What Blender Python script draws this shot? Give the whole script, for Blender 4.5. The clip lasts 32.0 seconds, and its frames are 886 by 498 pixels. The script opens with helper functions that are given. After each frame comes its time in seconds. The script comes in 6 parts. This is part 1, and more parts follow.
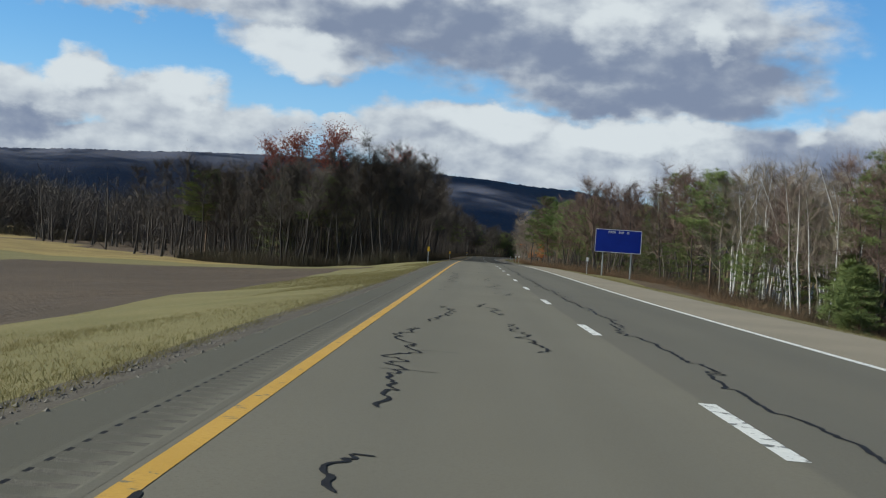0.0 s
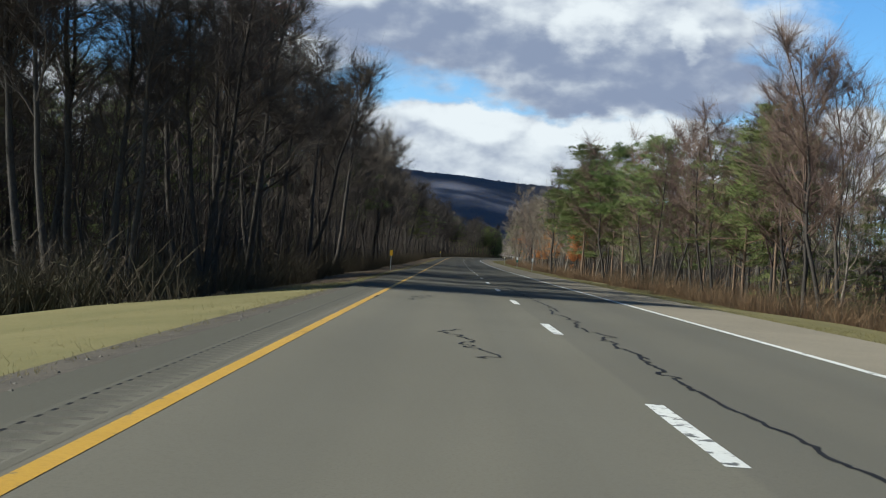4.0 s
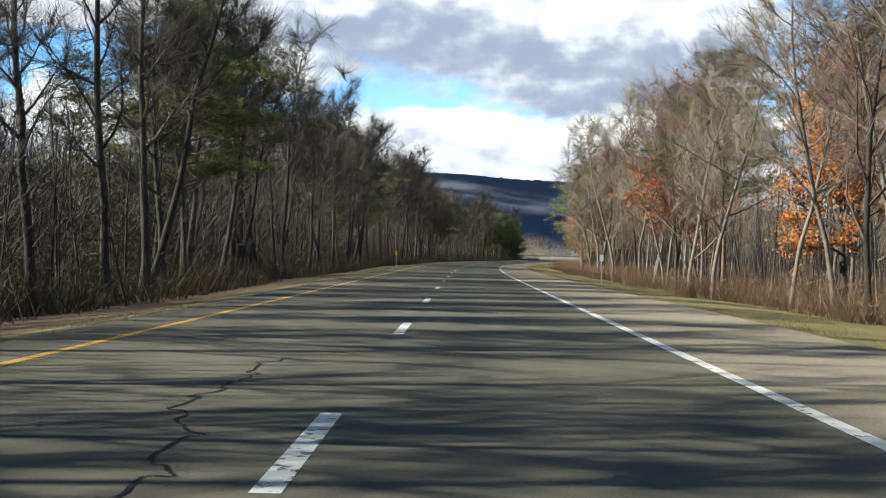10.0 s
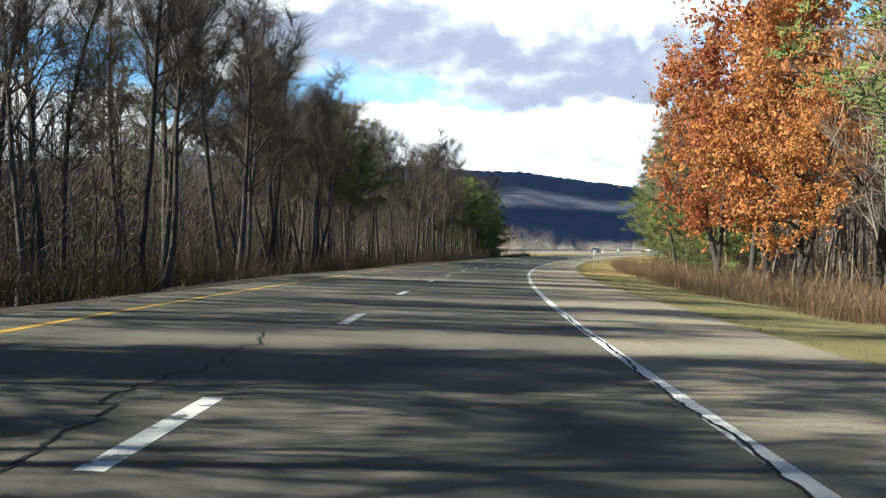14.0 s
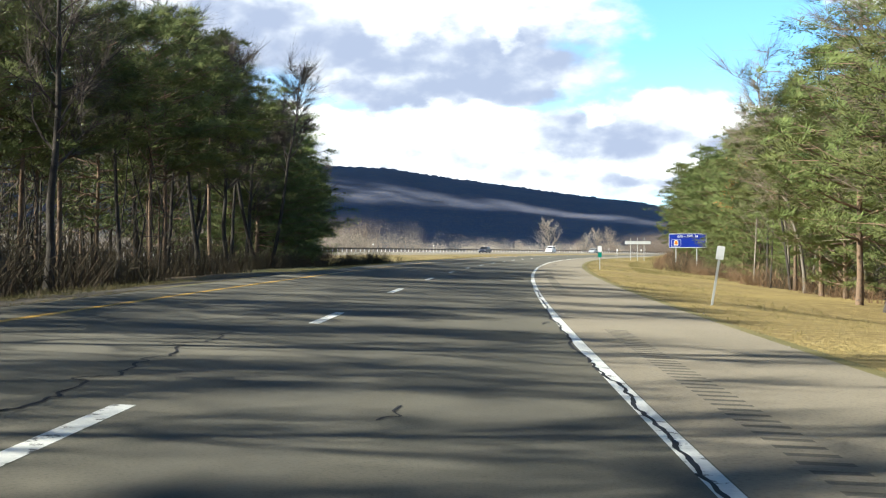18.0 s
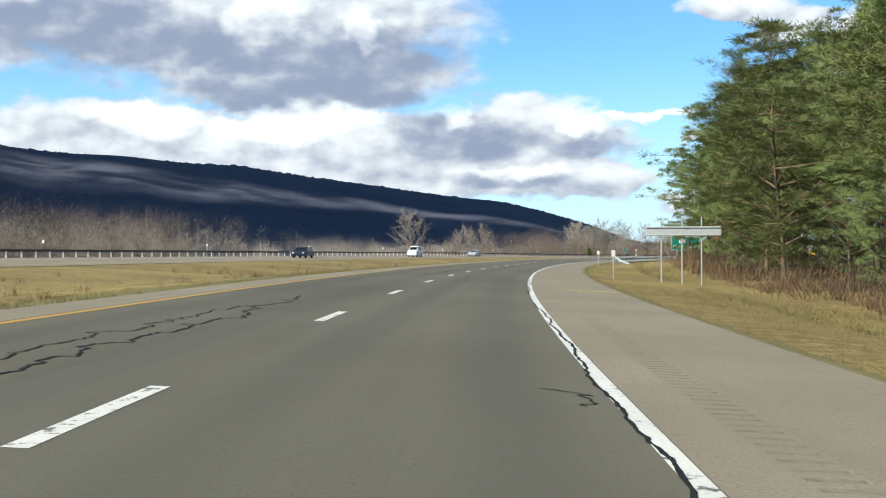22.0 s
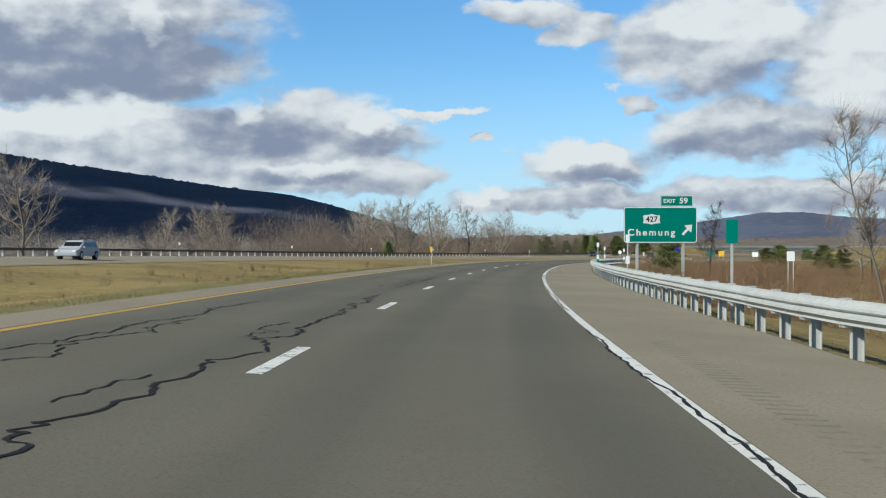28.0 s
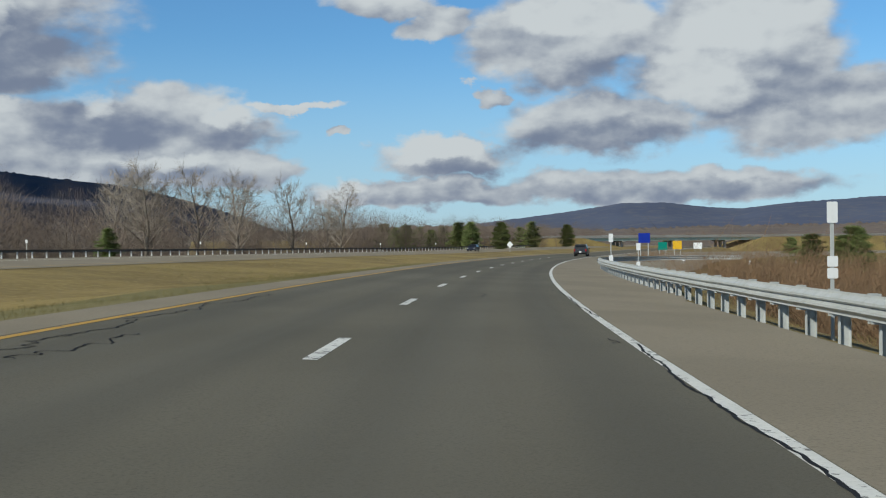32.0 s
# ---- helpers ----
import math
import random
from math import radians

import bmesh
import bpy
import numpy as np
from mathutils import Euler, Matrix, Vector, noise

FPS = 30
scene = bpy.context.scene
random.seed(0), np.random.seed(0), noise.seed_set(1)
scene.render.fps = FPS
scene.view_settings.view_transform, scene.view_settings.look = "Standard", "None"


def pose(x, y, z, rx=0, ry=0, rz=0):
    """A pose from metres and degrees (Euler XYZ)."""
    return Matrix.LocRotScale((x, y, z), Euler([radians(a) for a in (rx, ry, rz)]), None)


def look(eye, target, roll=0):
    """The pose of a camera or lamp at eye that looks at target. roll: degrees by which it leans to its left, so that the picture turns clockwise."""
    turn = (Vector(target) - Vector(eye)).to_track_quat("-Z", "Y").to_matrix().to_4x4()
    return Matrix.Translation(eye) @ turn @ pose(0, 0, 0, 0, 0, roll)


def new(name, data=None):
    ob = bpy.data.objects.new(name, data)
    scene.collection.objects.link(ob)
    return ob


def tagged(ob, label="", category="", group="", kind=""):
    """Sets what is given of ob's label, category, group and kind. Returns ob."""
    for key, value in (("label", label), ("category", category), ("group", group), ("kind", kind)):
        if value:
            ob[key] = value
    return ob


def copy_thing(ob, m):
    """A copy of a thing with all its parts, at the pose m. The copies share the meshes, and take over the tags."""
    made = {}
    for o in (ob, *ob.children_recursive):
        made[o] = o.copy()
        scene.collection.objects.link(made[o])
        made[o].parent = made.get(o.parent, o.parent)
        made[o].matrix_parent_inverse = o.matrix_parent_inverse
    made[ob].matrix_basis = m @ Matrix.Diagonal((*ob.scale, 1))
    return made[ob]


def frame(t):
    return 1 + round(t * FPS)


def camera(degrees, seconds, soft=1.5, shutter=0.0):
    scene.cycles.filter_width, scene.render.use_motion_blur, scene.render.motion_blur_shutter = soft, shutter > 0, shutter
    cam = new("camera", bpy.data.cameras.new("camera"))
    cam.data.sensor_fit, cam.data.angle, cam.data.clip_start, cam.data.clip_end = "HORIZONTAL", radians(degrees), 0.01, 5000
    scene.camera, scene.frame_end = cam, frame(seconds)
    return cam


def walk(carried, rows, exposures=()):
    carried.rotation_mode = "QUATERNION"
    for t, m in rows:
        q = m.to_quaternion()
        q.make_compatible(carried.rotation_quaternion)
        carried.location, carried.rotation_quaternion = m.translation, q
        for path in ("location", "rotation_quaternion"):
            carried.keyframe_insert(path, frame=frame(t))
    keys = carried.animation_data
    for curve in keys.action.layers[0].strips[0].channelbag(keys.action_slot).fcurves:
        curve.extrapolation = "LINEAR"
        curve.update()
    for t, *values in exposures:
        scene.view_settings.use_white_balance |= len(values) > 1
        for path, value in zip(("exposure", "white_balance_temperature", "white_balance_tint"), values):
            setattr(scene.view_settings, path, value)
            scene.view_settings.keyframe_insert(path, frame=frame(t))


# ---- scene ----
# ---------------------------------------------------------------- camera
cam = camera(39.64, 32.0, soft=1.15, shutter=0.0)
PATH = [  # seconds, x, y, z, pitch, lean, heading
    (0.0, -2.21, -5.39, 1.198, 0.10, 3.92, -1.10),
    (1.0, -2.18, 24.68, 1.176, 0.32, 3.59, -0.72),
    (2.0, -1.92, 55.75, 1.244, 0.32, 3.73, -0.50),
    (3.0, -1.66, 86.54, 1.345, 0.16, 3.78, -0.30),
    (3.5, -1.43, 101.87, 1.361, 0.12, 3.68, -0.19),
    (4.5, -0.79, 132.45, 1.325, 0.15, 3.25, 0.05),
    (5.5, 0.02, 163.37, 1.232, 0.22, 2.73, 0.07),
    (6.0, 0.48, 179.06, 1.171, 0.26, 2.49, -0.06),
    (7.0, 1.15, 209.24, 1.080, 0.22, 2.13, -0.20),
    (8.0, 1.77, 240.25, 0.992, 0.14, 1.59, -0.08),
    (9.0, 2.36, 270.63, 0.926, 0.31, 0.86, -0.04),
    (10.0, 2.97, 301.35, 0.902, 0.35, 0.63, -0.27),
    (11.0, 3.60, 331.74, 0.911, 0.34, 0.68, -0.20),
    (12.0, 4.19, 362.25, 0.927, 0.27, 0.44, 0.01),
    (13.0, 4.92, 392.74, 0.962, 0.16, 0.31, 0.70),
    (14.0, 6.23, 423.01, 1.004, 0.15, -0.23, 1.61),
    (14.5, 7.11, 438.43, 1.017, 0.15, -0.07, 2.54),
    (15.5, 9.28, 469.07, 1.027, 0.09, 0.20, 4.33),
    (16.5, 12.32, 499.39, 1.019, 0.06, 0.26, 5.97),
    (17.0, 14.28, 514.40, 1.010, 0.09, 0.18, 6.71),
    (18.0, 18.88, 544.74, 1.029, 0.12, 0.06, 7.92),
    (19.0, 24.04, 574.37, 1.102, 0.27, 0.10, 9.58),
    (20.0, 30.09, 603.90, 1.183, 0.15, 0.10, 11.32),
    (21.0, 37.04, 633.46, 1.244, 0.13, 0.10, 13.10),
    (22.0, 45.00, 662.14, 1.280, 0.20, -0.07, 14.44),
    (23.0, 53.25, 690.28, 1.318, 0.03, -0.36, 16.10),
    (24.0, 62.57, 718.72, 1.330, -0.09, -0.15, 17.76),
    (25.0, 72.72, 746.45, 1.314, 0.16, -0.06, 19.36),
    (26.0, 83.60, 774.16, 1.303, 0.22, -0.02, 20.96),
    (27.0, 95.22, 801.75, 1.295, 0.15, -0.02, 22.56),
    (28.0, 107.59, 828.90, 1.278, 0.06, 0.03, 24.17),
    (29.0, 120.71, 855.52, 1.252, -0.00, 0.13, 25.79),
    (30.0, 134.85, 882.07, 1.211, 0.02, 0.00, 27.55),
    (31.0, 149.78, 908.16, 1.154, -0.09, -0.16, 29.01),
    (32.0, 165.56, 934.16, 1.062, -0.26, -0.56, 30.77),
]
EXPOSURES = [(t, e + 0.35, float(np.interp(t, [6, 8, 19, 24], [5900, 6250, 6250, 5980])), 4.0) for t, e in ((0.0, 0.0), (2.0, 0.03), (3.0, 0.35), (3.5, 0.35), (5.5, 0.05), (6.0, 0.3), (7.0, 0.75), (8.0, 0.95), (10.0, 0.95), (12.0, 1.15), (13.0, 1.25), (14.5, 1.2), (17.0, 1.2), (18.0, 1.25), (19.0, 1.05), (20.0, 0.6), (22.0, 0.6), (24.0, 0.15), (29.0, 0.1), (30.0, 0.0), (31.0, -0.25), (32.0, -0.25))]
walk(cam, [(t, pose(x, y, z, 90 + p, -r, -h)) for t, x, y, z, p, r, h in PATH], EXPOSURES)

# ---------------------------------------------------------------- world, sun
SUN_AZ, SUN_EL = -97.0, 33.0     # degrees clockwise from the first heading; above the horizon


def toward(az, el):
    a, e = radians(az), radians(el)
    return Vector((math.sin(a) * math.cos(e), math.cos(a) * math.cos(e), math.sin(e)))


sun = new("sun", bpy.data.lights.new("sun", "SUN"))
sun.data.energy, sun.data.angle, sun.data.color = 5.0, radians(0.55), (1.0, 0.925, 0.80)
sun.matrix_world = look(toward(SUN_AZ, SUN_EL) * 900, (0, 0, 0))

world = bpy.data.worlds.new("sky")
scene.world = world
world.use_nodes = True


class Graph:
    """Short hand for node trees."""

    def __init__(self, tree):
        self.tree, self.nodes, self.links = tree, tree.nodes, tree.links
        self.nodes.clear()

    def add(self, kind):
        return self.nodes.new(kind)

    def put(self, value, socket):
        if isinstance(value, bpy.types.NodeSocket):
            self.links.new(value, socket)
        elif isinstance(value, tuple) and len(value) == 3 and socket.type == "RGBA":
            socket.default_value = (*value, 1)
        else:
            socket.default_value = value

    def math(self, op, a, b=0.0, c=0.0, clamp=False):
        node = self.add("ShaderNodeMath")
        node.operation, node.use_clamp = op, clamp
        for value, socket in zip((a, b, c), node.inputs):
            self.put(value, socket)
        return node.outputs[0]

    def mix(self, k, a, b, blend="MIX"):
        node = self.add("ShaderNodeMix")
        node.data_type, node.blend_type = "RGBA", blend
        self.put(k, node.inputs[0]), self.put(a, node.inputs[6]), self.put(b, node.inputs[7])
        return node.outputs[2]

    def noise(self, vector, scale, detail=3.0, rough=0.55, lacuna=2.0):
        node = self.add("ShaderNodeTexNoise")
        self.put(vector, node.inputs["Vector"])
        node.inputs["Scale"].default_value, node.inputs["Detail"].default_value = scale, detail
        node.inputs["Roughness"].default_value, node.inputs["Lacunarity"].default_value = rough, lacuna
        return node.outputs["Fac"]

    def span(self, value, a, b, c=0.0, d=1.0, smooth=True):
        node = self.add("ShaderNodeMapRange")
        node.interpolation_type = "SMOOTHSTEP" if smooth else "LINEAR"
        for v, socket in zip((value, a, b, c, d), node.inputs):
            self.put(v, socket)
        return node.outputs[0]

    def vector(self, op, a, b=(0, 0, 0), c=(0, 0, 0), value=False):
        node = self.add("ShaderNodeVectorMath")
        node.operation = op
        for v, socket in zip((a, b, c), node.inputs):
            self.put(v, socket)
        return node.outputs["Value" if value else "Vector"]

    def scaled(self, vector, sx, sy, sz):
        node = self.add("ShaderNodeVectorMath")
        node.operation = "MULTIPLY"
        self.put(vector, node.inputs[0])
        node.inputs[1].default_value = (sx, sy, sz)
        return node.outputs[0]


def make_sky():
    g = Graph(world.node_tree)
    out, back = g.add("ShaderNodeOutputWorld"), g.add("ShaderNodeBackground")
    sky = g.add("ShaderNodeTexSky")
    sky.sky_type, sky.sun_disc = "NISHITA", False
    sky.sun_elevation, sky.sun_rotation = radians(SUN_EL), radians(SUN_AZ % 360)
    sky.altitude, sky.air_density, sky.dust_density, sky.ozone_density = 250, 1.0, 0.25, 2.2
    way = g.add("ShaderNodeTexCoord").outputs["Generated"]
    sep = g.add("ShaderNodeSeparateXYZ")
    g.put(way, sep.inputs[0])
    x, y, z = sep.outputs
    az = g.math("MULTIPLY", g.math("ARCTAN2", x, y), 57.2958)
    el = g.math("MULTIPLY", g.math("ARCSINE", z), 57.2958)
    flat = g.add("ShaderNodeCombineXYZ")
    g.put(az, flat.inputs[0]), g.put(el, flat.inputs[1])
    flat = flat.outputs[0]
    # the billows bend every outline
    tall = g.scaled(flat, 0.8, 1.25, 1.0)
    where = flat
    for scale, detail, reach in ((0.33, 2.0, 2.4), (1.1, 6.0, 1.1)):
        swirl = g.add("ShaderNodeTexNoise")
        g.put(tall, swirl.inputs["Vector"])
        swirl.inputs["Scale"].default_value, swirl.inputs["Detail"].default_value, swirl.inputs["Roughness"].default_value = scale, detail, 0.55
        where = g.vector("MULTIPLY_ADD", g.vector("SUBTRACT", swirl.outputs["Color"], (0.5, 0.5, 0.5)), (reach * 1.5, reach, 0), where)

    def nearest(at, puffs):
        """How deep inside the nearest of the given puffs a direction lies: 1 at its heart, 0 at its rim."""
        least = None
        for a, e, wa, we in puffs:
            d = g.vector("MULTIPLY_ADD", at, (1 / wa, 1 / we, 0), (-a / wa, -e / we, 0))
            r = g.vector("DOT_PRODUCT", d, d, value=True)
            least = r if least is None else g.math("SMOOTH_MIN", least, r, 0.25)
        return g.math("SUBTRACT", 1.0, least)

    # azimuth, elevation, half width, half height, in degrees
    west = [(-17.8, 6.6, 1.9, 1.6), (-14.3, 5.6, 3.0, 1.7), (-10.2, 5.1, 2.9, 1.2), (-20.8, 5.2, 2.9, 1.7), (-16.4, 3.7, 7.8, 1.2), (-6.1, 5.3, 1.4, 0.7), (-15.7, 11.3, 9.4, 1.2), (-7.6, 9.4, 3.9, 1.6), (-42, 8, 15, 4)]
    middle = [(5.4, 10.6, 10.1, 3.0), (8.0, 8.4, 7.0, 1.8), (-3.7, 11.0, 8.6, 1.7), (6.5, 4.9, 12.5, 1.8), (18.5, 5.4, 4.9, 1.3), (20.4, 3.6, 3.6, 1.0), (-0.5, 5.9, 4.7, 1.3), (28.1, 11.2, 2.5, 0.7), (30.5, 9.9, 1.7, 0.7), (17.6, 5.4, 4.6, 1.7), (15.0, 3.7, 7.8, 1.2)]
    east = [(36.6, 9.5, 4.5, 2.2), (30.9, 10.5, 1.2, 0.8), (33.2, 6.9, 0.7, 0.45), (31.1, 4.0, 3.4, 0.9), (37.9, 5.5, 4.3, 1.6), (44.1, 8.6, 4.9, 3.0), (47.2, 6.0, 4.7, 1.8), (29.8, 2.5, 5.2, 0.7), (40.9, 2.5, 7.8, 0.9), (24.0, 6.5, 2.3, 0.25), (22.7, 3.5, 1.5, 0.6), (26.1, 5.3, 0.6, 0.25), (75, 9, 17, 4), (150, 9, 50, 4)]
    grey = [(4.4, 9.4, 8.3, 1.2), (11.2, 8.7, 3.4, 1.5), (9.1, 7.5, 5.7, 0.8), (-3.0, 10.5, 5.2, 1.0), (15.2, 5.4, 2.6, 0.9), (-20.3, 4.6, 1.8, 0.6)]
    lilac = [(38.1, 7.6, 2.8, 0.6), (45.5, 6.7, 3.6, 0.7), (37.9, 4.7, 3.9, 0.7), (31.9, 3.5, 2.9, 0.4), (30.6, 2.3, 4.2, 0.4), (21.2, 5.1, 2.0, 0.6), (18.0, 3.4, 3.0, 0.4), (41, 2.3, 7.0, 0.4)]
    white = [(6.2, 10.8, 1.7, 1.1), (7.5, 6.1, 3.6, 0.8), (0.8, 6.2, 2.3, 0.9), (14.4, 6.9, 0.9, 0.8), (21.4, 6.3, 1.4, 0.6), (18.5, 3.9, 1.8, 0.4), (-18.1, 7.1, 1.4, 0.8), (-13.6, 6.8, 1.4, 0.8), (-8.6, 8.8, 2.6, 1.0)]
    whiter = [(37.4, 10.4, 2.7, 0.9), (34.8, 10.3, 1.2, 0.8), (42.6, 7.5, 2.0, 1.1), (30.6, 4.4, 2.4, 0.5), (44.6, 9.6, 3.1, 1.2), (26.1, 2.9, 1.0, 0.35), (10.8, 10.6, 0.9, 0.8)]
    puffs = west + middle + east
    deep_in = nearest(where, puffs)
    toward_sun = nearest(g.vector("ADD", where, (-0.45, 0.75, 0)), puffs)
    small = g.noise(tall, 0.62, 7.0, 0.5)
    lower = g.noise(g.vector("ADD", tall, (0.30, -0.62, 0)), 0.62, 4.0, 0.45)
    wisp = g.noise(g.scaled(flat, 0.45, 1.0, 1.0), 0.7, 6.0, 0.58)
    dense = g.math("ADD", deep_in, g.math("MULTIPLY", g.math("SUBTRACT", wisp, 0.5), 1.3))
    mask = g.span(dense, -0.50, 0.30)
    # lit towards the sun, grey underneath
    tone = g.math("MULTIPLY_ADD", g.math("SUBTRACT", deep_in, toward_sun), 0.12, 0.57)
    tone = g.math("MULTIPLY_ADD", g.math("SUBTRACT", small, lower), 1.0, tone)
    tone = g.math("MULTIPLY_ADD", g.math("SUBTRACT", wisp, 0.5), 0.35, tone)
    tone = g.math("MULTIPLY_ADD", g.span(nearest(where, grey), -1.6, 1.0), -0.46, tone)
    tone = g.math("MULTIPLY_ADD", g.span(nearest(where, lilac), -1.4, 1.0), -0.30, tone)
    tone = g.math("MULTIPLY_ADD", g.span(nearest(where, white + whiter), -0.9, 0.8), 0.42, tone)
    tone = g.span(tone, 0.0, 1.0)
    cloud = g.mix(tone, (0.182, 0.205, 0.272), (0.57, 0.565, 0.555))
    light = g.mix(1.0, sky.outputs[0], SKY, "MULTIPLY")
    deep = g.span(el, 12.0, 50.0, 1.0, 0.15)
    light = g.mix(1.0, light, deep, "MULTIPLY")
    haze = g.math("MULTIPLY", g.span(el, 0.0, 10.0, 1.0, 0.0), 0.6)
    light = g.mix(haze, light, (0.43, 0.53, 0.66))
    g.put(g.mix(mask, light, cloud), back.inputs[0])
    back.inputs[1].default_value = 1.0
    g.links.new(back.outputs[0], out.inputs[0])


SKY = (0.058, 0.083, 0.102)
make_sky()

# ---------------------------------------------------------------- materials


def surface(name, colours, big=0.4, fine=14.0, rough=0.85, bump=0.3, grain=60.0, metal=0.0, vary=0.0, extra=None, hue=0.0, shine=0.3, thin=0.0):
    """Three colours mixed by a broad and a fine noise, with relief; vary: brightness from piece to piece."""
    m = bpy.data.materials.new(name)
    m.use_nodes = True
    g = Graph(m.node_tree)
    out, p = g.add("ShaderNodeOutputMaterial"), g.add("ShaderNodeBsdfPrincipled")
    where = g.add("ShaderNodeNewGeometry").outputs["Position"]
    if vary or hue:
        where = g.add("ShaderNodeTexCoord").outputs["Object"]
    a, b, c = colours
    broad, small = g.noise(where, big, 4.0), g.noise(where, fine, 4.0, 0.65)
    col = g.mix(g.span(broad, 0.35, 0.65), a, b)
    col = g.mix(g.span(small, 0.45, 0.75), col, c)
    if extra:
        col = extra(g, where, col)
    if vary or hue:
        info = g.add("ShaderNodeObjectInfo").outputs["Random"]
        shade = g.add("ShaderNodeHueSaturation")
        g.put(col, shade.inputs["Color"])
        g.put(g.math("MULTIPLY_ADD", info, 2 * vary, 1 - vary), shade.inputs["Value"])
        if hue:
            g.put(g.math("MULTIPLY_ADD", info, hue, 0.5 - hue / 2), shade.inputs["Hue"])
        col = shade.outputs[0]
    g.put(col, p.inputs["Base Color"])
    g.put(g.math("MULTIPLY_ADD", small, 0.2, rough - 0.1), p.inputs["Roughness"])
    p.inputs["Metallic"].default_value = metal
    p.inputs["Specular IOR Level"].default_value = shine
    if bump:
        node = g.add("ShaderNodeBump")
        node.inputs["Strength"].default_value, node.inputs["Distance"].default_value = bump, 0.6 / grain
        g.put(g.noise(where, grain, 3.0, 0.7), node.inputs["Height"])
        g.links.new(node.outputs[0], p.inputs["Normal"])
    shader = p.outputs[0]
    if thin:
        glow, both = g.add("ShaderNodeBsdfTranslucent"), g.add("ShaderNodeMixShader")
        g.put(col, glow.inputs[0])
        both.inputs[0].default_value = thin
        g.links.new(shader, both.inputs[1]), g.links.new(glow.outputs[0], both.inputs[2])
        shader = both.outputs[0]
    g.links.new(shader, out.inputs[0])
    return m


def tracks(g, where, col):
    """Wheel paths, oil line and stains that run along the lanes (u: metres across, v: metres along)."""
    uv = g.add("ShaderNodeUVMap").outputs[0]
    sep = g.add("ShaderNodeSeparateXYZ")
    g.put(uv, sep.inputs[0])
    u, v = sep.outputs[0], sep.outputs[1]
    lane = g.math("ABSOLUTE", g.math("SUBTRACT", g.math("ABSOLUTE", u), 1.83))
    path = g.span(g.math("ABSOLUTE", g.math("SUBTRACT", lane, 0.9)), 0.1, 0.65, 1.0, 0.0)
    streak = g.noise(g.scaled(uv, 1.6, 0.02, 1), 1.0, 4.0, 0.6)
    patch = g.noise(g.scaled(uv, 0.25, 0.03, 1), 1.0, 3.0, 0.6)
    col = g.mix(g.math("MULTIPLY", path, 0.30), col, (0.070, 0.069, 0.061))
    col = g.mix(g.math("MULTIPLY", g.span(streak, 0.45, 0.7), 0.30), col, (0.136, 0.132, 0.112))
    col = g.mix(g.math("MULTIPLY", g.span(patch, 0.42, 0.7), 0.35), col, (0.066, 0.065, 0.057))
    col = g.mix(g.math("MULTIPLY", g.span(v, 110, 190, 1.0, 0.0), 0.42), col, (0.178, 0.166, 0.130))
    right = g.math("MULTIPLY", g.span(u, -0.05, 0.05), g.span(v, 95, 210, 1.0, 0.0))
    col = g.mix(g.math("MULTIPLY", g.math("MULTIPLY", g.span(u, -4.05, -3.85, 1.0, 0.0), g.span(v, 200, 500, 1.0, -0.0)), 0.6), col, (0.066, 0.064, 0.052))
    return g.mix(g.math("MULTIPLY", right, 0.3), col, (0.064, 0.062, 0.058))


ASPHALT = surface("asphalt", ((0.122, 0.1135, 0.089), (0.142, 0.132, 0.104), (0.090, 0.084, 0.068)), 0.15, 45, 0.9, 0.5, 110, extra=tracks, shine=0.1)
SHOULDER = surface("shoulder_asphalt", ((0.218, 0.191, 0.145), (0.252, 0.221, 0.168), (0.162, 0.143, 0.110)), 0.2, 30, 0.92, 0.5, 90, shine=0.1)
GROOVE = surface("milled_asphalt", ((0.086, 0.078, 0.060), (0.100, 0.090, 0.070), (0.064, 0.058, 0.047)), 0.6, 20, 0.9, 0.6, 60)
GROOVE_PALE = surface("worn_groove", ((0.180, 0.160, 0.124), (0.212, 0.187, 0.144), (0.132, 0.118, 0.093)), 0.3, 8, 0.92, 0.5, 60, shine=0.1)
TAR_AND_SHADE = surface("sealer_and_groove_shade", ((0.014, 0.014, 0.016), (0.02, 0.02, 0.021), (0.03, 0.03, 0.03)), 2.0, 30, 0.75, 0.3, 60, shine=0.1)


def worn(base, under, amount):
    def add(g, where, col):
        flake = g.noise(where, 5.0, 6.0, 0.66)
        return g.mix(g.span(flake, amount, amount + 0.06), col, under)
    return surface("paint", base, 0.8, 25, 0.6, 0.3, 80, extra=add)


YELLOW = worn(((0.4424, 0.2607, 0.0355), (0.4898, 0.2923, 0.0474), (0.395, 0.237, 0.0474)), (0.1185, 0.1106, 0.079), 0.60)
DASH = worn(((0.6007, 0.6007, 0.5625), (0.6674, 0.6674, 0.6278), (0.5173, 0.5173, 0.4892)), (0.1084, 0.1084, 0.0979), 0.545)
WHITE = worn(((0.6007, 0.6007, 0.5625), (0.6674, 0.6674, 0.6278), (0.5173, 0.5173, 0.4892)), (0.1084, 0.1084, 0.0979), 0.58)
GRASS = surface("dry_verge_grass", ((0.142, 0.127, 0.048), (0.182, 0.156, 0.064), (0.092, 0.086, 0.030)), 0.30, 22, 0.95, 0.8, 30)
GRAVEL = surface("edge_gravel", ((0.072, 0.060, 0.044), (0.048, 0.040, 0.030), (0.12, 0.105, 0.085)), 1.2, 16, 0.95, 0.7, 22)
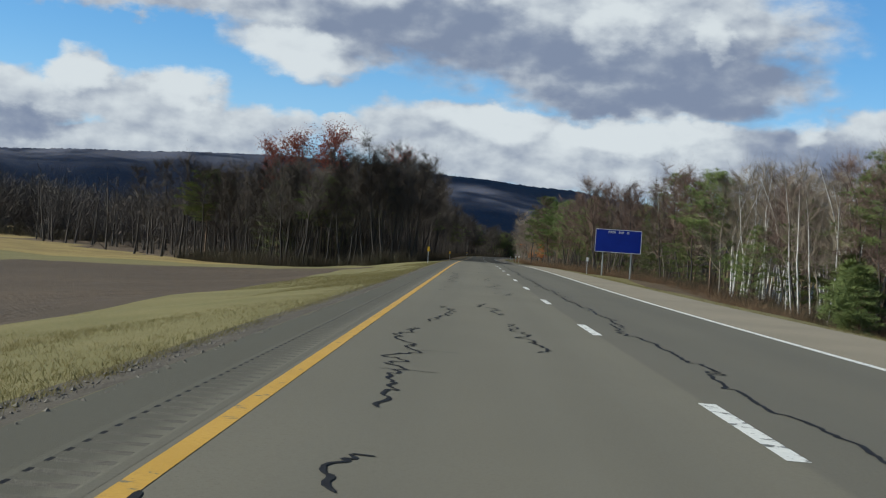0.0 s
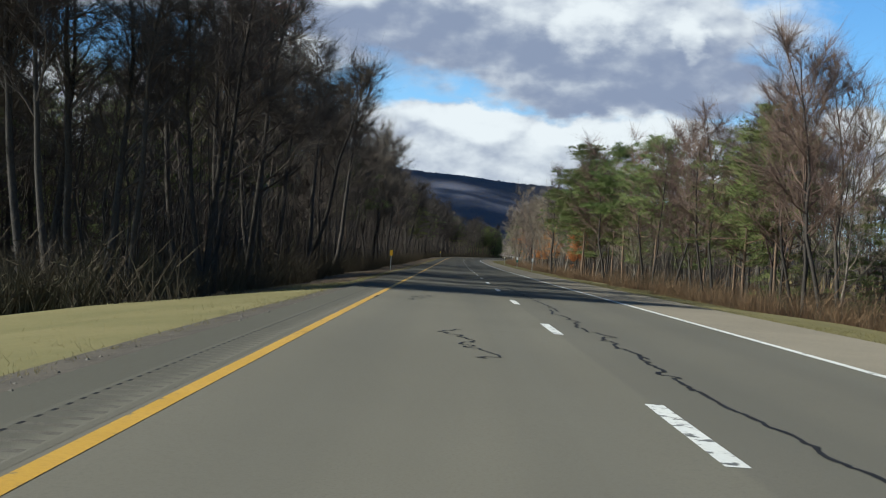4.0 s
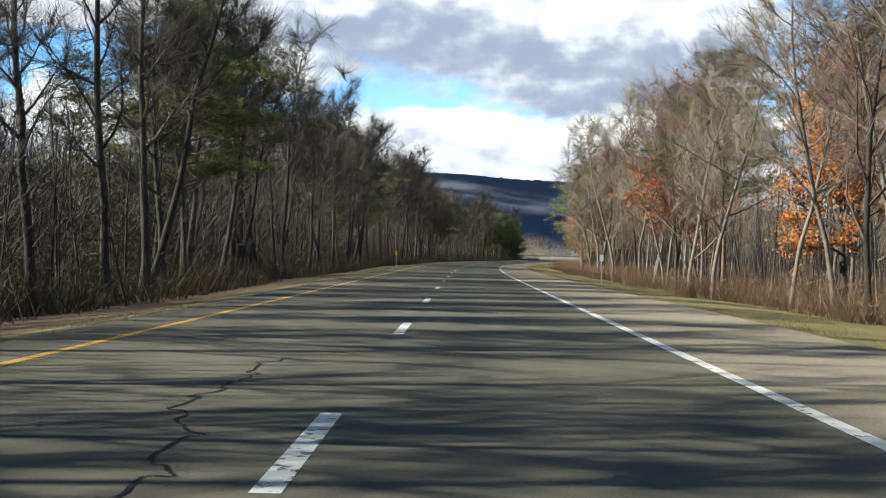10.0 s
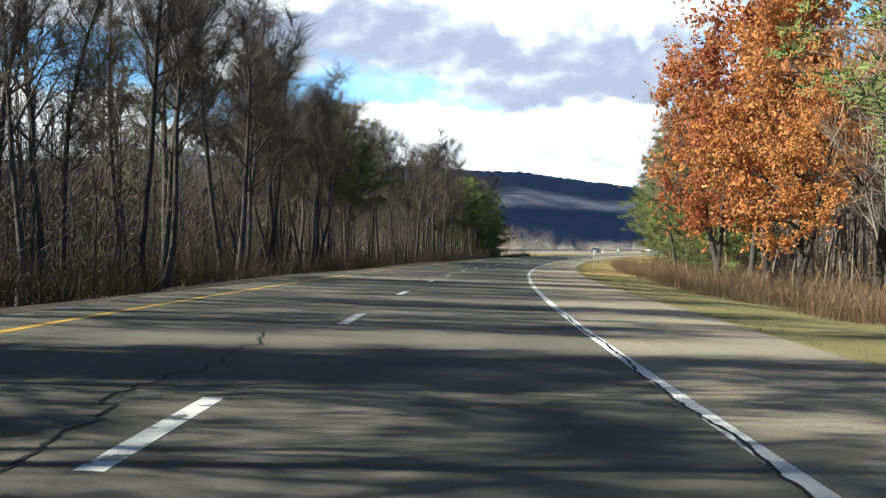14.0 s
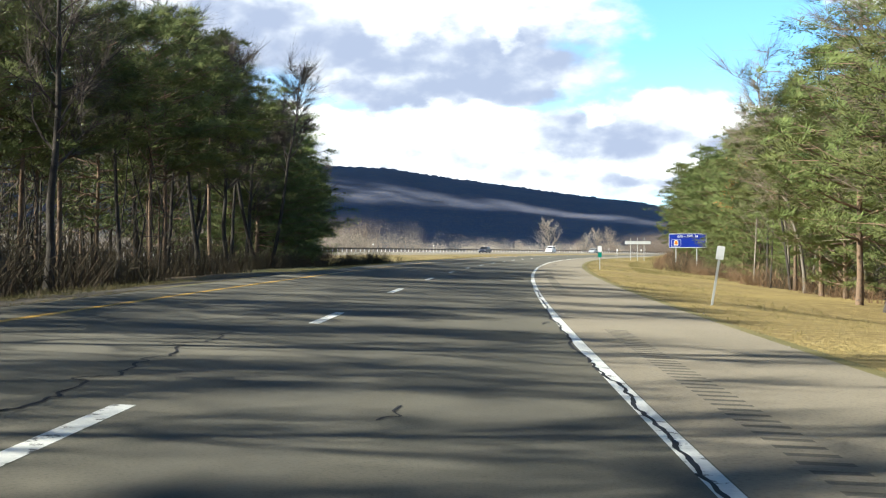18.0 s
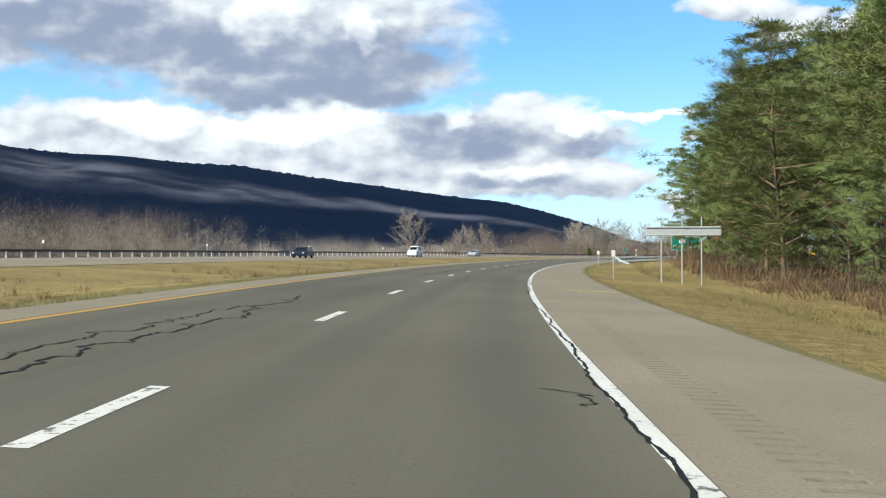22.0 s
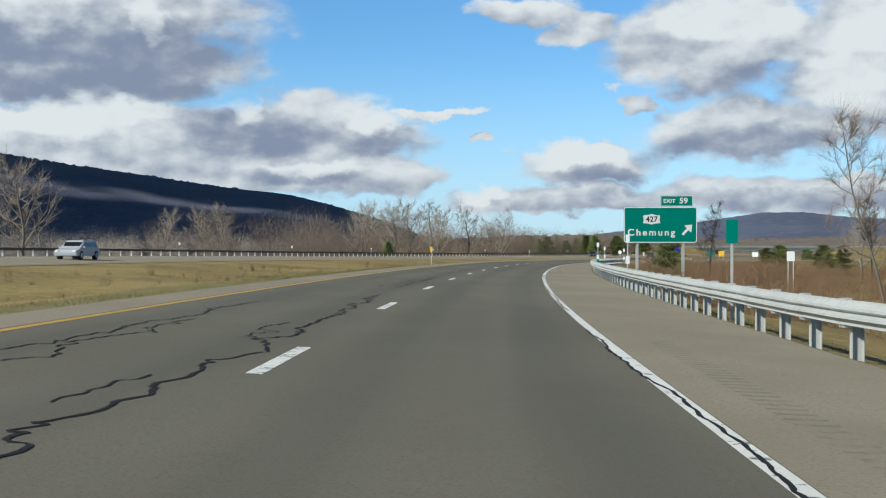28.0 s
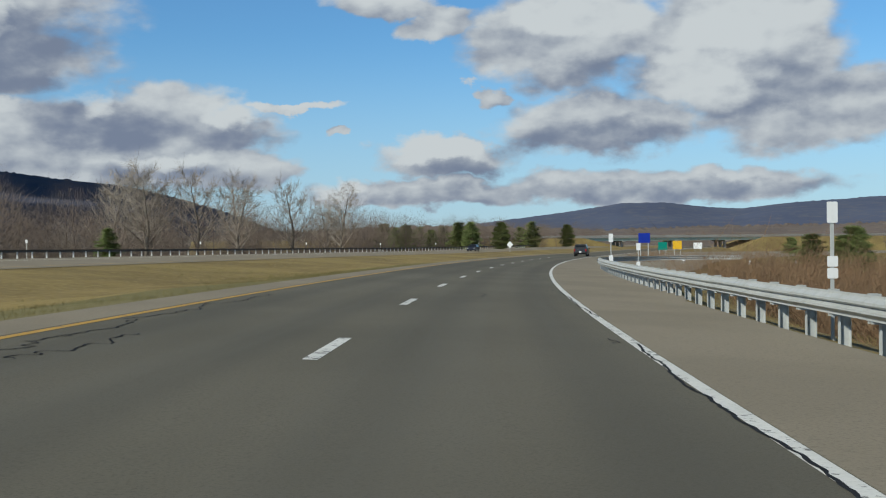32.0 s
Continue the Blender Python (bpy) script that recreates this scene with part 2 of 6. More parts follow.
PLOUGHED = surface("ploughed_soil", ((0.066, 0.048, 0.031), (0.086, 0.061, 0.038), (0.048, 0.035, 0.025)), 0.05, 1.5, 0.95, 0.9, 3)
MEADOW = surface("dry_meadow", ((0.245, 0.184, 0.064), (0.160, 0.114, 0.040), (0.32, 0.25, 0.10)), 0.10, 2.6, 0.95, 0.9, 5)
LITTER = surface("leaf_litter", ((0.1027, 0.0711, 0.0435), (0.0711, 0.0514, 0.0316), (0.158, 0.1106, 0.0632)), 0.3, 5, 0.95, 1.0, 8)
BLADES = surface("grass_blades", ((0.200, 0.166, 0.070), (0.142, 0.128, 0.046), (0.252, 0.212, 0.100)), 0.30, 5, 0.9, 0, thin=0.3)
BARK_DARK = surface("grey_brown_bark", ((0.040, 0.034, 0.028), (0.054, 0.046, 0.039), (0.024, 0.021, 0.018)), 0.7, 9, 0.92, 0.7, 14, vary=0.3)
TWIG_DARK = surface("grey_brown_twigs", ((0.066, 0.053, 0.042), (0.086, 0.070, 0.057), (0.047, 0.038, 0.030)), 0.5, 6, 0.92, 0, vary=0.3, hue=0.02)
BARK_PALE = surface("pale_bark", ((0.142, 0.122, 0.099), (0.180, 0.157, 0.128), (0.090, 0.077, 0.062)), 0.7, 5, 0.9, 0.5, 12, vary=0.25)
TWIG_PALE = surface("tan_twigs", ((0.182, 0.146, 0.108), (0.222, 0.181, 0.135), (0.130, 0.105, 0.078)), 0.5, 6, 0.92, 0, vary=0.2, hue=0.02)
TWIG_RED = surface("reddish_twigs", ((0.118, 0.077, 0.060), (0.148, 0.099, 0.078), (0.086, 0.056, 0.044)), 0.5, 6, 0.92, 0, vary=0.25, hue=0.02)
TWIG_BROWN = surface("brown_twigs", ((0.098, 0.076, 0.061), (0.124, 0.097, 0.078), (0.072, 0.056, 0.045)), 0.03, 0.6, 0.92, 0)
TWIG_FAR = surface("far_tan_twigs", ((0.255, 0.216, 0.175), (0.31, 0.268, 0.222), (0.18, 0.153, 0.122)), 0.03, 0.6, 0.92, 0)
BARK_BIRCH = surface("birch_bark", ((0.4898, 0.4661, 0.4266), (0.553, 0.5293, 0.4898), (0.1975, 0.1817, 0.1659)), 1.2, 9, 0.85, 0.3, 20, vary=0.12)
BARK_PINE = surface("pine_bark", ((0.1360, 0.0935, 0.0630), (0.1920, 0.1275, 0.0810), (0.0720, 0.0553, 0.0450)), 0.5, 7, 0.92, 0.8, 10, vary=0.2)
NEEDLES = surface("pine_needles", ((0.098, 0.122, 0.036), (0.150, 0.172, 0.052), (0.048, 0.068, 0.024)), 0.45, 3, 0.8, 0, vary=0.25, hue=0.03, thin=0.08)
OAK = surface("russet_oak_leaves", ((0.4000, 0.1445, 0.0495), (0.4400, 0.2210, 0.0825), (0.2880, 0.0680, 0.0330)), 0.35, 4, 0.8, 0, vary=0.2, hue=0.03, thin=0.4)
RED = surface("dark_red_leaves", ((0.20, 0.050, 0.032), (0.28, 0.068, 0.036), (0.12, 0.045, 0.030)), 0.35, 4, 0.8, 0, vary=0.2, thin=0.35)
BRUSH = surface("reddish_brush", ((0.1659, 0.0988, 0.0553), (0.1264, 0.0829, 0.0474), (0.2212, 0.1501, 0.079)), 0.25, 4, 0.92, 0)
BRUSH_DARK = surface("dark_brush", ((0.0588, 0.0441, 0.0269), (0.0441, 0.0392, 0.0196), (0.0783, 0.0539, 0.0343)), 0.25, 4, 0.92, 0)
STEEL = surface("galvanised_steel", ((0.385, 0.395, 0.38), (0.43, 0.44, 0.425), (0.34, 0.345, 0.33)), 0.8, 5, 0.55, 0.05, 40, metal=0.2)
RUST_STEEL = surface("weathered_steel", ((0.10, 0.085, 0.075), (0.13, 0.11, 0.10), (0.07, 0.06, 0.05)), 0.8, 12, 0.7, 0.2, 40, metal=0.3)
SIGN_BLUE = surface("blue_sheeting", ((0.004, 0.0198, 0.237), (0.0047, 0.0237, 0.2686), (0.004, 0.0174, 0.2133)), 0.8, 6, 0.45, 0)
SIGN_GREEN = surface("green_sheeting", ((0., 0.1501, 0.1106), (0., 0.1659, 0.1225), (0., 0.1382, 0.1027)), 0.6, 6, 0.45, 0)
SIGN_WHITE = surface("white_sheeting", ((0.6162, 0.6241, 0.6162), (0.6478, 0.6478, 0.6399), (0.5688, 0.5767, 0.5688)), 0.8, 6, 0.5, 0)
SIGN_YELLOW = surface("amber_reflector", ((0.5688, 0.3318, 0.0079), (0.6004, 0.3634, 0.0118), (0.5214, 0.3002, 0.0079)), 0.8, 6, 0.5, 0)
BLACK = surface("black_paint", ((0.012, 0.012, 0.012), (0.016, 0.016, 0.016), (0.02, 0.02, 0.02)), 1, 8, 0.6, 0)

# ---------------------------------------------------------------- the road's line
STEP, FIRST, SPAN, ZERO = 2.0, -56.96, 85.0, 3.04
KAPPA = [0.226, 0.119, -0.032, 0.022, 0.05, 0.11, 1.004, 1.031, 0.867, 1.057, 0.882, 1.008, 0.945, 0.967, 0.967, 0.4, 0.2]
RISE = [0.112, 0.0, 0.202, -0.043, -0.242, -0.208, -0.05, -0.052, 0.138, 0.259, 0.225, 0.166, -0.008, -0.465, -0.818, -1.14]
LANE, LEFT_EDGE, RIGHT_EDGE, S0, S1 = 3.66, -4.75, 6.6, -100.0, 1560.0
GRID = np.arange(-120, 1700, STEP)


def integrate():
    bend = np.interp(GRID, FIRST + SPAN * np.arange(len(KAPPA)), KAPPA) * 1e-3
    turn = np.concatenate([[0], np.cumsum((bend[1:] + bend[:-1]) / 2 * STEP)])
    turn -= np.interp(ZERO, GRID, turn)
    mid = (turn[1:] + turn[:-1]) / 2
    x = np.concatenate([[0], np.cumsum(np.sin(mid) * STEP)])
    y = np.concatenate([[0], np.cumsum(np.cos(mid) * STEP)])
    return turn, x - np.interp(ZERO, GRID, x), y - np.interp(ZERO, GRID, y)


TURN, LINE_X, LINE_Y = integrate()


def heading(s):
    return np.interp(s, GRID, TURN)


def bank(s):
    return np.tan(np.radians(np.interp(s, [333, 443], [0.4, 2.3])))


def rise(s):
    q = np.clip((np.asarray(s, float) - FIRST) / SPAN, 0, len(RISE) - 1.001)
    i = q.astype(int)
    u, v = q - i, np.array(RISE)
    a, b, c, e = (v[np.clip(i + k, 0, len(RISE) - 1)] for k in (-1, 0, 1, 2))
    return 0.5 * (2 * b + (c - a) * u + (2 * a - 5 * b + 4 * c - e) * u * u + (3 * b - a - 3 * c + e) * u ** 3)


# height of the ground beside the pavement, by metres across, in seven stretches of the road
ACROSS = [-320, -150, -60, -41, -39.5, -27.5, -26, -16, -10, -8, -6, LEFT_EDGE, RIGHT_EDGE, 8.5, 12, 17, 25, 40, 60, 150, 320]
STRETCH = [112, 150, 640, 690, 752, 790, 832]
FIELD = [0.8, -0.3, -3.1, -3.0, -2.95, -2.45, -2.4, -1.7, -0.95, -0.55, -0.22]
WOODED = [-3.9, -1.2, -0.8, -0.8, -0.8, -0.75, -0.7, -0.5, -0.3, -0.2, -0.12]
MEDIAN = [-3.9, -1.6, -0.9, 0.3, 0.5, 0.02, -0.05, -0.75, -0.5, -0.25, -0.12]
BESIDE = [FIELD + [-0.03, -0.03, -0.2, -1.0, -1.9, -3.0, -3.3, -3.4, -3.5, -3.9],
          [0.8, -0.3, -3.1, -3.0, -2.95, -2.45, -2.4, -1.6, -0.75, -0.45, -0.2] + [-0.03, -0.03, -0.15, -0.5, -0.9, -1.1, -1.2, -1.3, -1.5, -3.9],
          WOODED + [-0.03, -0.03, -0.15, -0.5, -1.0, -1.3, -1.3, -1.4, -1.6, -3.9],
          MEDIAN + [-0.03, -0.03, -0.2, -0.7, -1.4, -1.7, -1.7, -1.7, -1.8, -3.9],
          MEDIAN + [-0.03, -0.03, -0.12, -0.3, -0.1, 0.3, 0.5, 0.4, -1.0, -3.9],
          MEDIAN + [-0.03, -0.03, 0.0, 0.35, 0.9, 1.3, 1.4, 1.0, -1.0, -3.9],
          MEDIAN + [-0.03, -0.03, -0.4, -1.4, -2.1, -2.6, -2.8, -2.9, -2.9, -3.9]]


def level(s, l):
    """Height of the ground or pavement at s metres along and l metres to the right of the lane line."""
    s, l = np.broadcast_arrays(np.asarray(s, float), np.asarray(l, float))
    rows = np.stack([np.interp(l, ACROSS, row) for row in BESIDE])
    q = np.interp(s, STRETCH, np.arange(len(STRETCH)))
    i = np.clip(q.astype(int), 0, len(STRETCH) - 2)
    u = q - i
    low = np.take_along_axis(rows, i[None], 0)[0] * (1 - u) + np.take_along_axis(rows, i[None] + 1, 0)[0] * u
    on = (l >= LEFT_EDGE) & (l <= RIGHT_EDGE)
    return rise(s) - np.clip(l, LEFT_EDGE, RIGHT_EDGE) * bank(s) + np.where(on, 0, low)


def place(s, l, dz=0.0):
    """World points, an array of three columns."""
    s, l = np.broadcast_arrays(np.asarray(s, float), np.asarray(l, float))
    h = heading(s)
    return np.stack([np.interp(s, GRID, LINE_X) + l * np.cos(h), np.interp(s, GRID, LINE_Y) - l * np.sin(h), level(s, l) + dz], -1)


def stand(s, l, dz=0.0, turn=0.0):
    """The pose of a thing at s, l whose own y axis points along the road and whose x axis points to the right."""
    x, y, z = place(s, l, dz)
    return pose(x, y, z, 0, 0, -math.degrees(heading(s)) + turn)


def mesh_of(name, verts, faces, materials, index=None, uv=None, smooth=False):
    me = bpy.data.meshes.new(name)
    me.from_pydata([tuple(v) for v in np.asarray(verts).tolist()], [], [tuple(f) for f in (faces.tolist() if isinstance(faces, np.ndarray) else faces)])
    for m in materials if isinstance(materials, (list, tuple)) else [materials]:
        me.materials.append(m)
    if index is not None:
        me.polygons.foreach_set("material_index", np.asarray(index, np.int32))
    if uv is not None:
        layer = me.uv_layers.new(name="plan")
        loops = np.empty(len(me.loops), np.int32)
        me.loops.foreach_get("vertex_index", loops)
        layer.data.foreach_set("uv", np.asarray(uv, np.float32)[loops].ravel())
    if smooth:
        me.polygons.foreach_set("use_smooth", np.ones(len(me.polygons), bool))
    me.update()
    return me


def sheet(name, ss, ls, dz, materials, pick=None, drop=None):
    """A strip of ground over the grid of metres along and across."""
    ss, ls = np.asarray(ss, float), np.asarray(ls, float)
    a, b = np.meshgrid(ss, ls, indexing="ij")
    verts = place(a, b, dz)
    if drop is not None:
        verts[..., 2] += drop(a, b)
    n, m = a.shape
    k = np.arange(n * m).reshape(n, m)
    faces = np.stack([k[:-1, :-1], k[:-1, 1:], k[1:, 1:], k[1:, :-1]], -1).reshape(-1, 4)
    index = None
    if pick is not None:
        index = pick((a[:-1, :-1] + a[1:, 1:]) / 2, (b[:-1, :-1] + b[1:, 1:]) / 2).reshape(-1)
    me = mesh_of(name, verts.reshape(-1, 3), faces, materials, index, np.stack([b, a], -1).reshape(-1, 2), True)
    return new(name, me)


def part(name, bm, material, parent, label=""):
    """One mesh object under a thing or a part; bm: a bmesh or a mesh."""
    if isinstance(bm, bmesh.types.BMesh):
        me = bpy.data.meshes.new(name)
        bm.to_mesh(me)
        bm.free()
        me.materials.append(material)
    else:
        me = bm
    ob = new(name, me)
    ob.parent = parent
    return tagged(ob, label)


def box(bm, x, y, z, w, d, h, bevel=0.0, turn=None):
    """A box with its centre at x, y, z, bevelled."""
    made = bmesh.ops.create_cube(bm, size=1.0)["verts"]
    bmesh.ops.scale(bm, vec=(w, d, h), verts=made)
    if bevel:
        edges = list({e for v in made for e in v.link_edges})
        made = list({v for f in bmesh.ops.bevel(bm, geom=edges, offset=bevel, segments=1, affect="EDGES")["faces"] for v in f.verts} | {v for v in made if v.is_valid})
    if turn:
        bmesh.ops.rotate(bm, verts=made, cent=(0, 0, 0), matrix=turn)
    bmesh.ops.translate(bm, vec=(x, y, z), verts=made)
    return bm


def slab(points, depth, y=0.0):
    """A plate: an outline in x and z, pushed back by depth from y."""
    bm = bmesh.new()
    front = [bm.verts.new((px, y, pz)) for px, pz in points]
    back = [bm.verts.new((px, y + depth, pz)) for px, pz in points]
    bm.faces.new(front), bm.faces.new(back[::-1])
    for i in range(len(points)):
        j = (i + 1) % len(points)
        bm.faces.new((front[j], front[i], back[i], back[j]))
    bmesh.ops.recalc_face_normals(bm, faces=bm.faces)
    return bm


def rounded(w, h, r, cx=0.0, cz=0.0, n=5):
    pts = []
    for sx, sz, a0 in ((1, 1, 0), (-1, 1, 90), (-1, -1, 180), (1, -1, 270)):
        for k in range(n):
            a = radians(a0 + 90 * k / (n - 1))
            pts.append((cx + sx * (w / 2 - r) + r * math.cos(a), cz + sz * (h / 2 - r) + r * math.sin(a)))
    return pts


def ring(w, h, r, line, cx=0.0, cz=0.0, y=0.0, depth=0.004):
    """A border of that line width, as a closed band."""
    bm = bmesh.new()
    rows = []
    for grow, py in ((0, y), (line, y), (line, y + depth), (0, y + depth)):
        rows.append([bm.verts.new((px, py, pz)) for px, pz in rounded(w - 2 * grow, h - 2 * grow, max(r - grow, 0.01), cx, cz)])
    n = len(rows[0])
    for a, b in zip(rows, rows[1:] + rows[:1]):
        for i in range(n):
            j = (i + 1) % n
            bm.faces.new((a[i], a[j], b[j], b[i]))
    bmesh.ops.recalc_face_normals(bm, faces=bm.faces)
    return bm


def lettering(text, size, x, z, y, material, parent, label, stretch=1.0, space=1.0):
    """Raised letters, centred at x, z, read from the front."""
    curve = bpy.data.curves.new("text", "FONT")
    curve.body, curve.size, curve.extrude, curve.align_x, curve.align_y = text, size, 0.003, "CENTER", "CENTER"
    curve.offset, curve.space_character = 0.02 * size, space
    holder = bpy.data.objects.new("text", curve)
    scene.collection.objects.link(holder)
    bpy.context.view_layer.update()
    me = bpy.data.meshes.new_from_object(holder.evaluated_get(bpy.context.evaluated_depsgraph_get()))
    bpy.data.objects.remove(holder)
    me.transform(Matrix.Translation((x, y, z)) @ Matrix.Diagonal((stretch, 1, 1, 1)) @ pose(0, 0, 0, 90, 0, 0))
    me.materials.clear()
    me.materials.append(material)
    bm = bmesh.new()
    bm.from_mesh(me)
    bpy.data.meshes.remove(me)
    left = set(bm.verts)
    while left:
        heap, found = [left.pop()], []
        while heap:
            v = heap.pop()
            found.append(v)
            for e in v.link_edges:
                o = e.other_vert(v)
                if o in left:
                    left.discard(o)
                    heap.append(o)
        found = set(found)
        one = bmesh.new()
        made = {v: one.verts.new(v.co) for v in found}
        for f in {f for v in found for f in v.link_faces}:
            one.faces.new([made[v] for v in f.verts])
        part("letter", one, material, parent, label)
    bm.free()


def thing(name, m, label, category, group=""):
    ob = new(name)
    ob.empty_display_size = 0.3
    ob.matrix_world = m
    return tagged(ob, label, category, group)


# ---------------------------------------------------------------- ground, road
WOODS_L, WOODS_R = (118, 648), (-80, 770)


def ground_kind(s, l):
    k = np.full(s.shape, 0)                                   # verge grass
    k[(l < -26) | (l > 26)] = 3                               # meadow
    k[(l < -8.2) & (s > 640)] = 3
    k[(l < -13.4) & (s < 165)] = 0
    k[(l < -13.4) & (l > -52) & (s < 142)] = 2                # ploughed field
    k[(l < np.interp(s, [165, 480, 530, 600, 640, 690], [-8.4, -8.4, -11.5, -9.8, -14, -24])) & (s > 158) & (s < 690) & (l > np.interp(s, [150, 157, 163, 180, 194, 240, 241], [-9, -15, -27, -38, -46, -95, -400]))] = 4    # woodland floor
    k[(l < -6.3) & (l > -13) & (s > 172) & (s < 600)] = 4
    k[(l > 13.2) & (s < 560) & (s > 180)] = 4
    k[(l > 17) & (s <= 180)] = 4
    k[(l > 19) & (s < 752)] = 4
    k[(l > 7) & (s > 500) & (k == 0)] = 3
    k[(l > 11) & (s > 800)] = 3
    k[(l > -9.2) & (l < -6.4) & (s > 425) & (s < 600)] = 1
    k[(k == 4) & ((l < -97) | (l > 84))] = 3
    k[(l < -6) & (l > -6.9) & (s > 640)] = 0
    k[(l > LEFT_EDGE - 0.75) & (l < LEFT_EDGE) & (s < 640)] = 1
    return k


def swell(a, b):
    """Gentle unevenness, none at the pavement or the far carriageway."""
    away = np.clip(np.minimum(np.abs(b - LEFT_EDGE), np.abs(b - RIGHT_EDGE)) / 6, 0, 1) * (np.abs(b + 33) > 8)
    return away * (0.10 * np.sin(a * 0.11 + b * 0.23) + 0.06 * np.sin(a * 0.31 - b * 0.5))


cols = [-320, -240, -180, -150, -120, -95, -75, -60, -50, -44, -41, -39.5, -36, -31, -27.5, -26, -22, -18, -16, -14.4, -13.4, -12.4, -11, -10, -9, -8.2, -7, -6,
        LEFT_EDGE - 0.75, LEFT_EDGE - 0.3, LEFT_EDGE, -1, 3, RIGHT_EDGE, RIGHT_EDGE + 0.35, 7.6, 8.5, 9.4, 10.2, 11, 12, 13.5, 15, 17, 19, 22, 26, 32, 40, 50, 60, 80, 110, 150, 200, 260, 320]


def under_road(a, b):
    return np.where((b > LEFT_EDGE) & (b < RIGHT_EDGE), -0.12, 0.0) + swell(a, b)


ground = tagged(sheet("ground", np.arange(S0, S1 + 1, 4.0), cols, 0.0, [GRASS, GRAVEL, PLOUGHED, MEADOW, LITTER], ground_kind, under_road),
                "rolling roadside ground of dry grass, ploughed soil and leaf litter", "ground", kind="structure")
far = bmesh.new()
bmesh.ops.create_grid(far, x_segments=24, y_segments=24, size=4600)
bmesh.ops.translate(far, vec=(0, 900, -4.0), verts=far.verts)
plain = part("ground_plain", far, MEADOW, None, "wide flat valley floor of dry meadow")
tagged(plain, category="ground", kind="structure")

road = tagged(sheet("road", np.arange(S0, S1 + 1, 2.0), [LEFT_EDGE, -4.62, -4.12, -3.8, -2.7, -1.8, -0.9, 0, 0.9, 1.8, 2.7, 3.75, 4.22, 4.72, 5.6, RIGHT_EDGE], 0.0, [ASPHALT, SHOULDER],
                    lambda s, l: np.where((l > 3.75) | ((l < -3.8) & (s > 600)), 1, 0)),
              "worn two-lane asphalt carriageway with patched cracks", "road", kind="structure")


def grooves(name, s0, s1, l0, l1, floor, high=0.006, rim=0.06):
    """Milled grooves, one every 0.3 m, in a strip between two rims; the third floor colour paints shade at their outer
    ends.
    """
    n = int((s1 - s0) / 0.3)
    cut = np.array([0.0, 0.025, 0.095, 0.12])
    ss = (s0 + 0.3 * np.arange(n)[:, None] + cut[None]).ravel()
    zz = np.tile([high, 0.001, 0.001, high], n)
    out = 0.028
    ls = np.array([l0 - rim, l0, l0 + out, l1 - 0.02, l1, l1 + rim])
    a, b = np.meshgrid(ss, ls, indexing="ij")
    v = place(a, b, 0.0)
    deep = np.repeat(zz[:, None], len(ls), 1)
    deep[:, 0], deep[:, -1] = -0.002, -0.002
    deep[:, 1], deep[:, -2] = high, high
    v[..., 2] += deep + 0.003
    k = np.arange(a.size).reshape(a.shape)
    faces = np.stack([k[:-1, :-1], k[:-1, 1:], k[1:, 1:], k[1:, :-1]], -1).reshape(-1, 4)
    index = np.zeros((len(ss) - 1, len(ls) - 1), int)
    cutting = np.tile([True, True, True, False], n)[:-1]
    index[cutting, 2] = 1
    index[cutting, 1] = 2
    me = mesh_of(name, v.reshape(-1, 3), faces, list(floor), index.reshape(-1), np.stack([b, a], -1).reshape(-1, 2))
    return tagged(part(name, me, GROOVE, road, "row of milled grooves in the shoulder"), kind="stuff")


# black outer ends stand in for the shade of the groove walls
grooves("rumble_strip", -6, 262, -4.20, -3.84, (ASPHALT, GROOVE, TAR_AND_SHADE), 0.003)
for s0, s1, floor in ((400, 520, GROOVE_PALE), (520, 568, GROOVE), (582, 604, GROOVE), (604, 612, GROOVE_PALE), (612, 620, GROOVE), (640, 647, GROOVE_PALE), (647, 652, GROOVE), (674, 693, GROOVE_PALE), (763, 771, GROOVE_PALE), (846, 866, GROOVE_PALE), (925, 929, GROOVE)):
    grooves("rumble_strip", s0, s1, 4.26, 4.62, (SHOULDER, floor, floor), 0.003, 0.24)


def ribbon(name, ss, l, width, material, parent, label, dz=0.003):
    o = sheet(name, ss, [l - width / 2, l + width / 2], dz, [material])
    o.parent = parent
    return tagged(o, label)


ribbon("edge_line", np.arange(S0, S1, 2.0), -LANE, 0.14, YELLOW, road, "worn yellow edge line")
ribbon("edge_line", np.arange(S0, S1, 2.0), LANE, 0.15, WHITE, road, "worn white edge line")

for i in range(-4, 92):
    s = 8.58 - 1.52 + 12.192 * i
    ribbon("lane_dash", np.linspace(s - 1.525, s + 1.525, 5), 0.0, 0.16, DASH, road, "")


def wander(rng, s, l, length, drift=0.0, wild=1.0):
    """A crooked line of sealed crack from s, l on: small jags across, longer runs along."""
    pts, home = [(s, l)], l
    while pts[-1][0] < s + length:
        a, b = pts[-1]
        jog = rng.uniform(-0.055, 0.055) * wild + 0.22 * (home - b)
        pts.append((a + rng.uniform(0.05, 0.26), b + jog + drift))
        if rng.random() < 0.16 * wild:
            a, b = pts[-1]
            pts.append((a + rng.uniform(-0.06, 0.05), b + rng.choice((-1, 1)) * rng.uniform(0.05, 0.20)))
        home += rng.uniform(-0.03, 0.03) * wild
    return pts


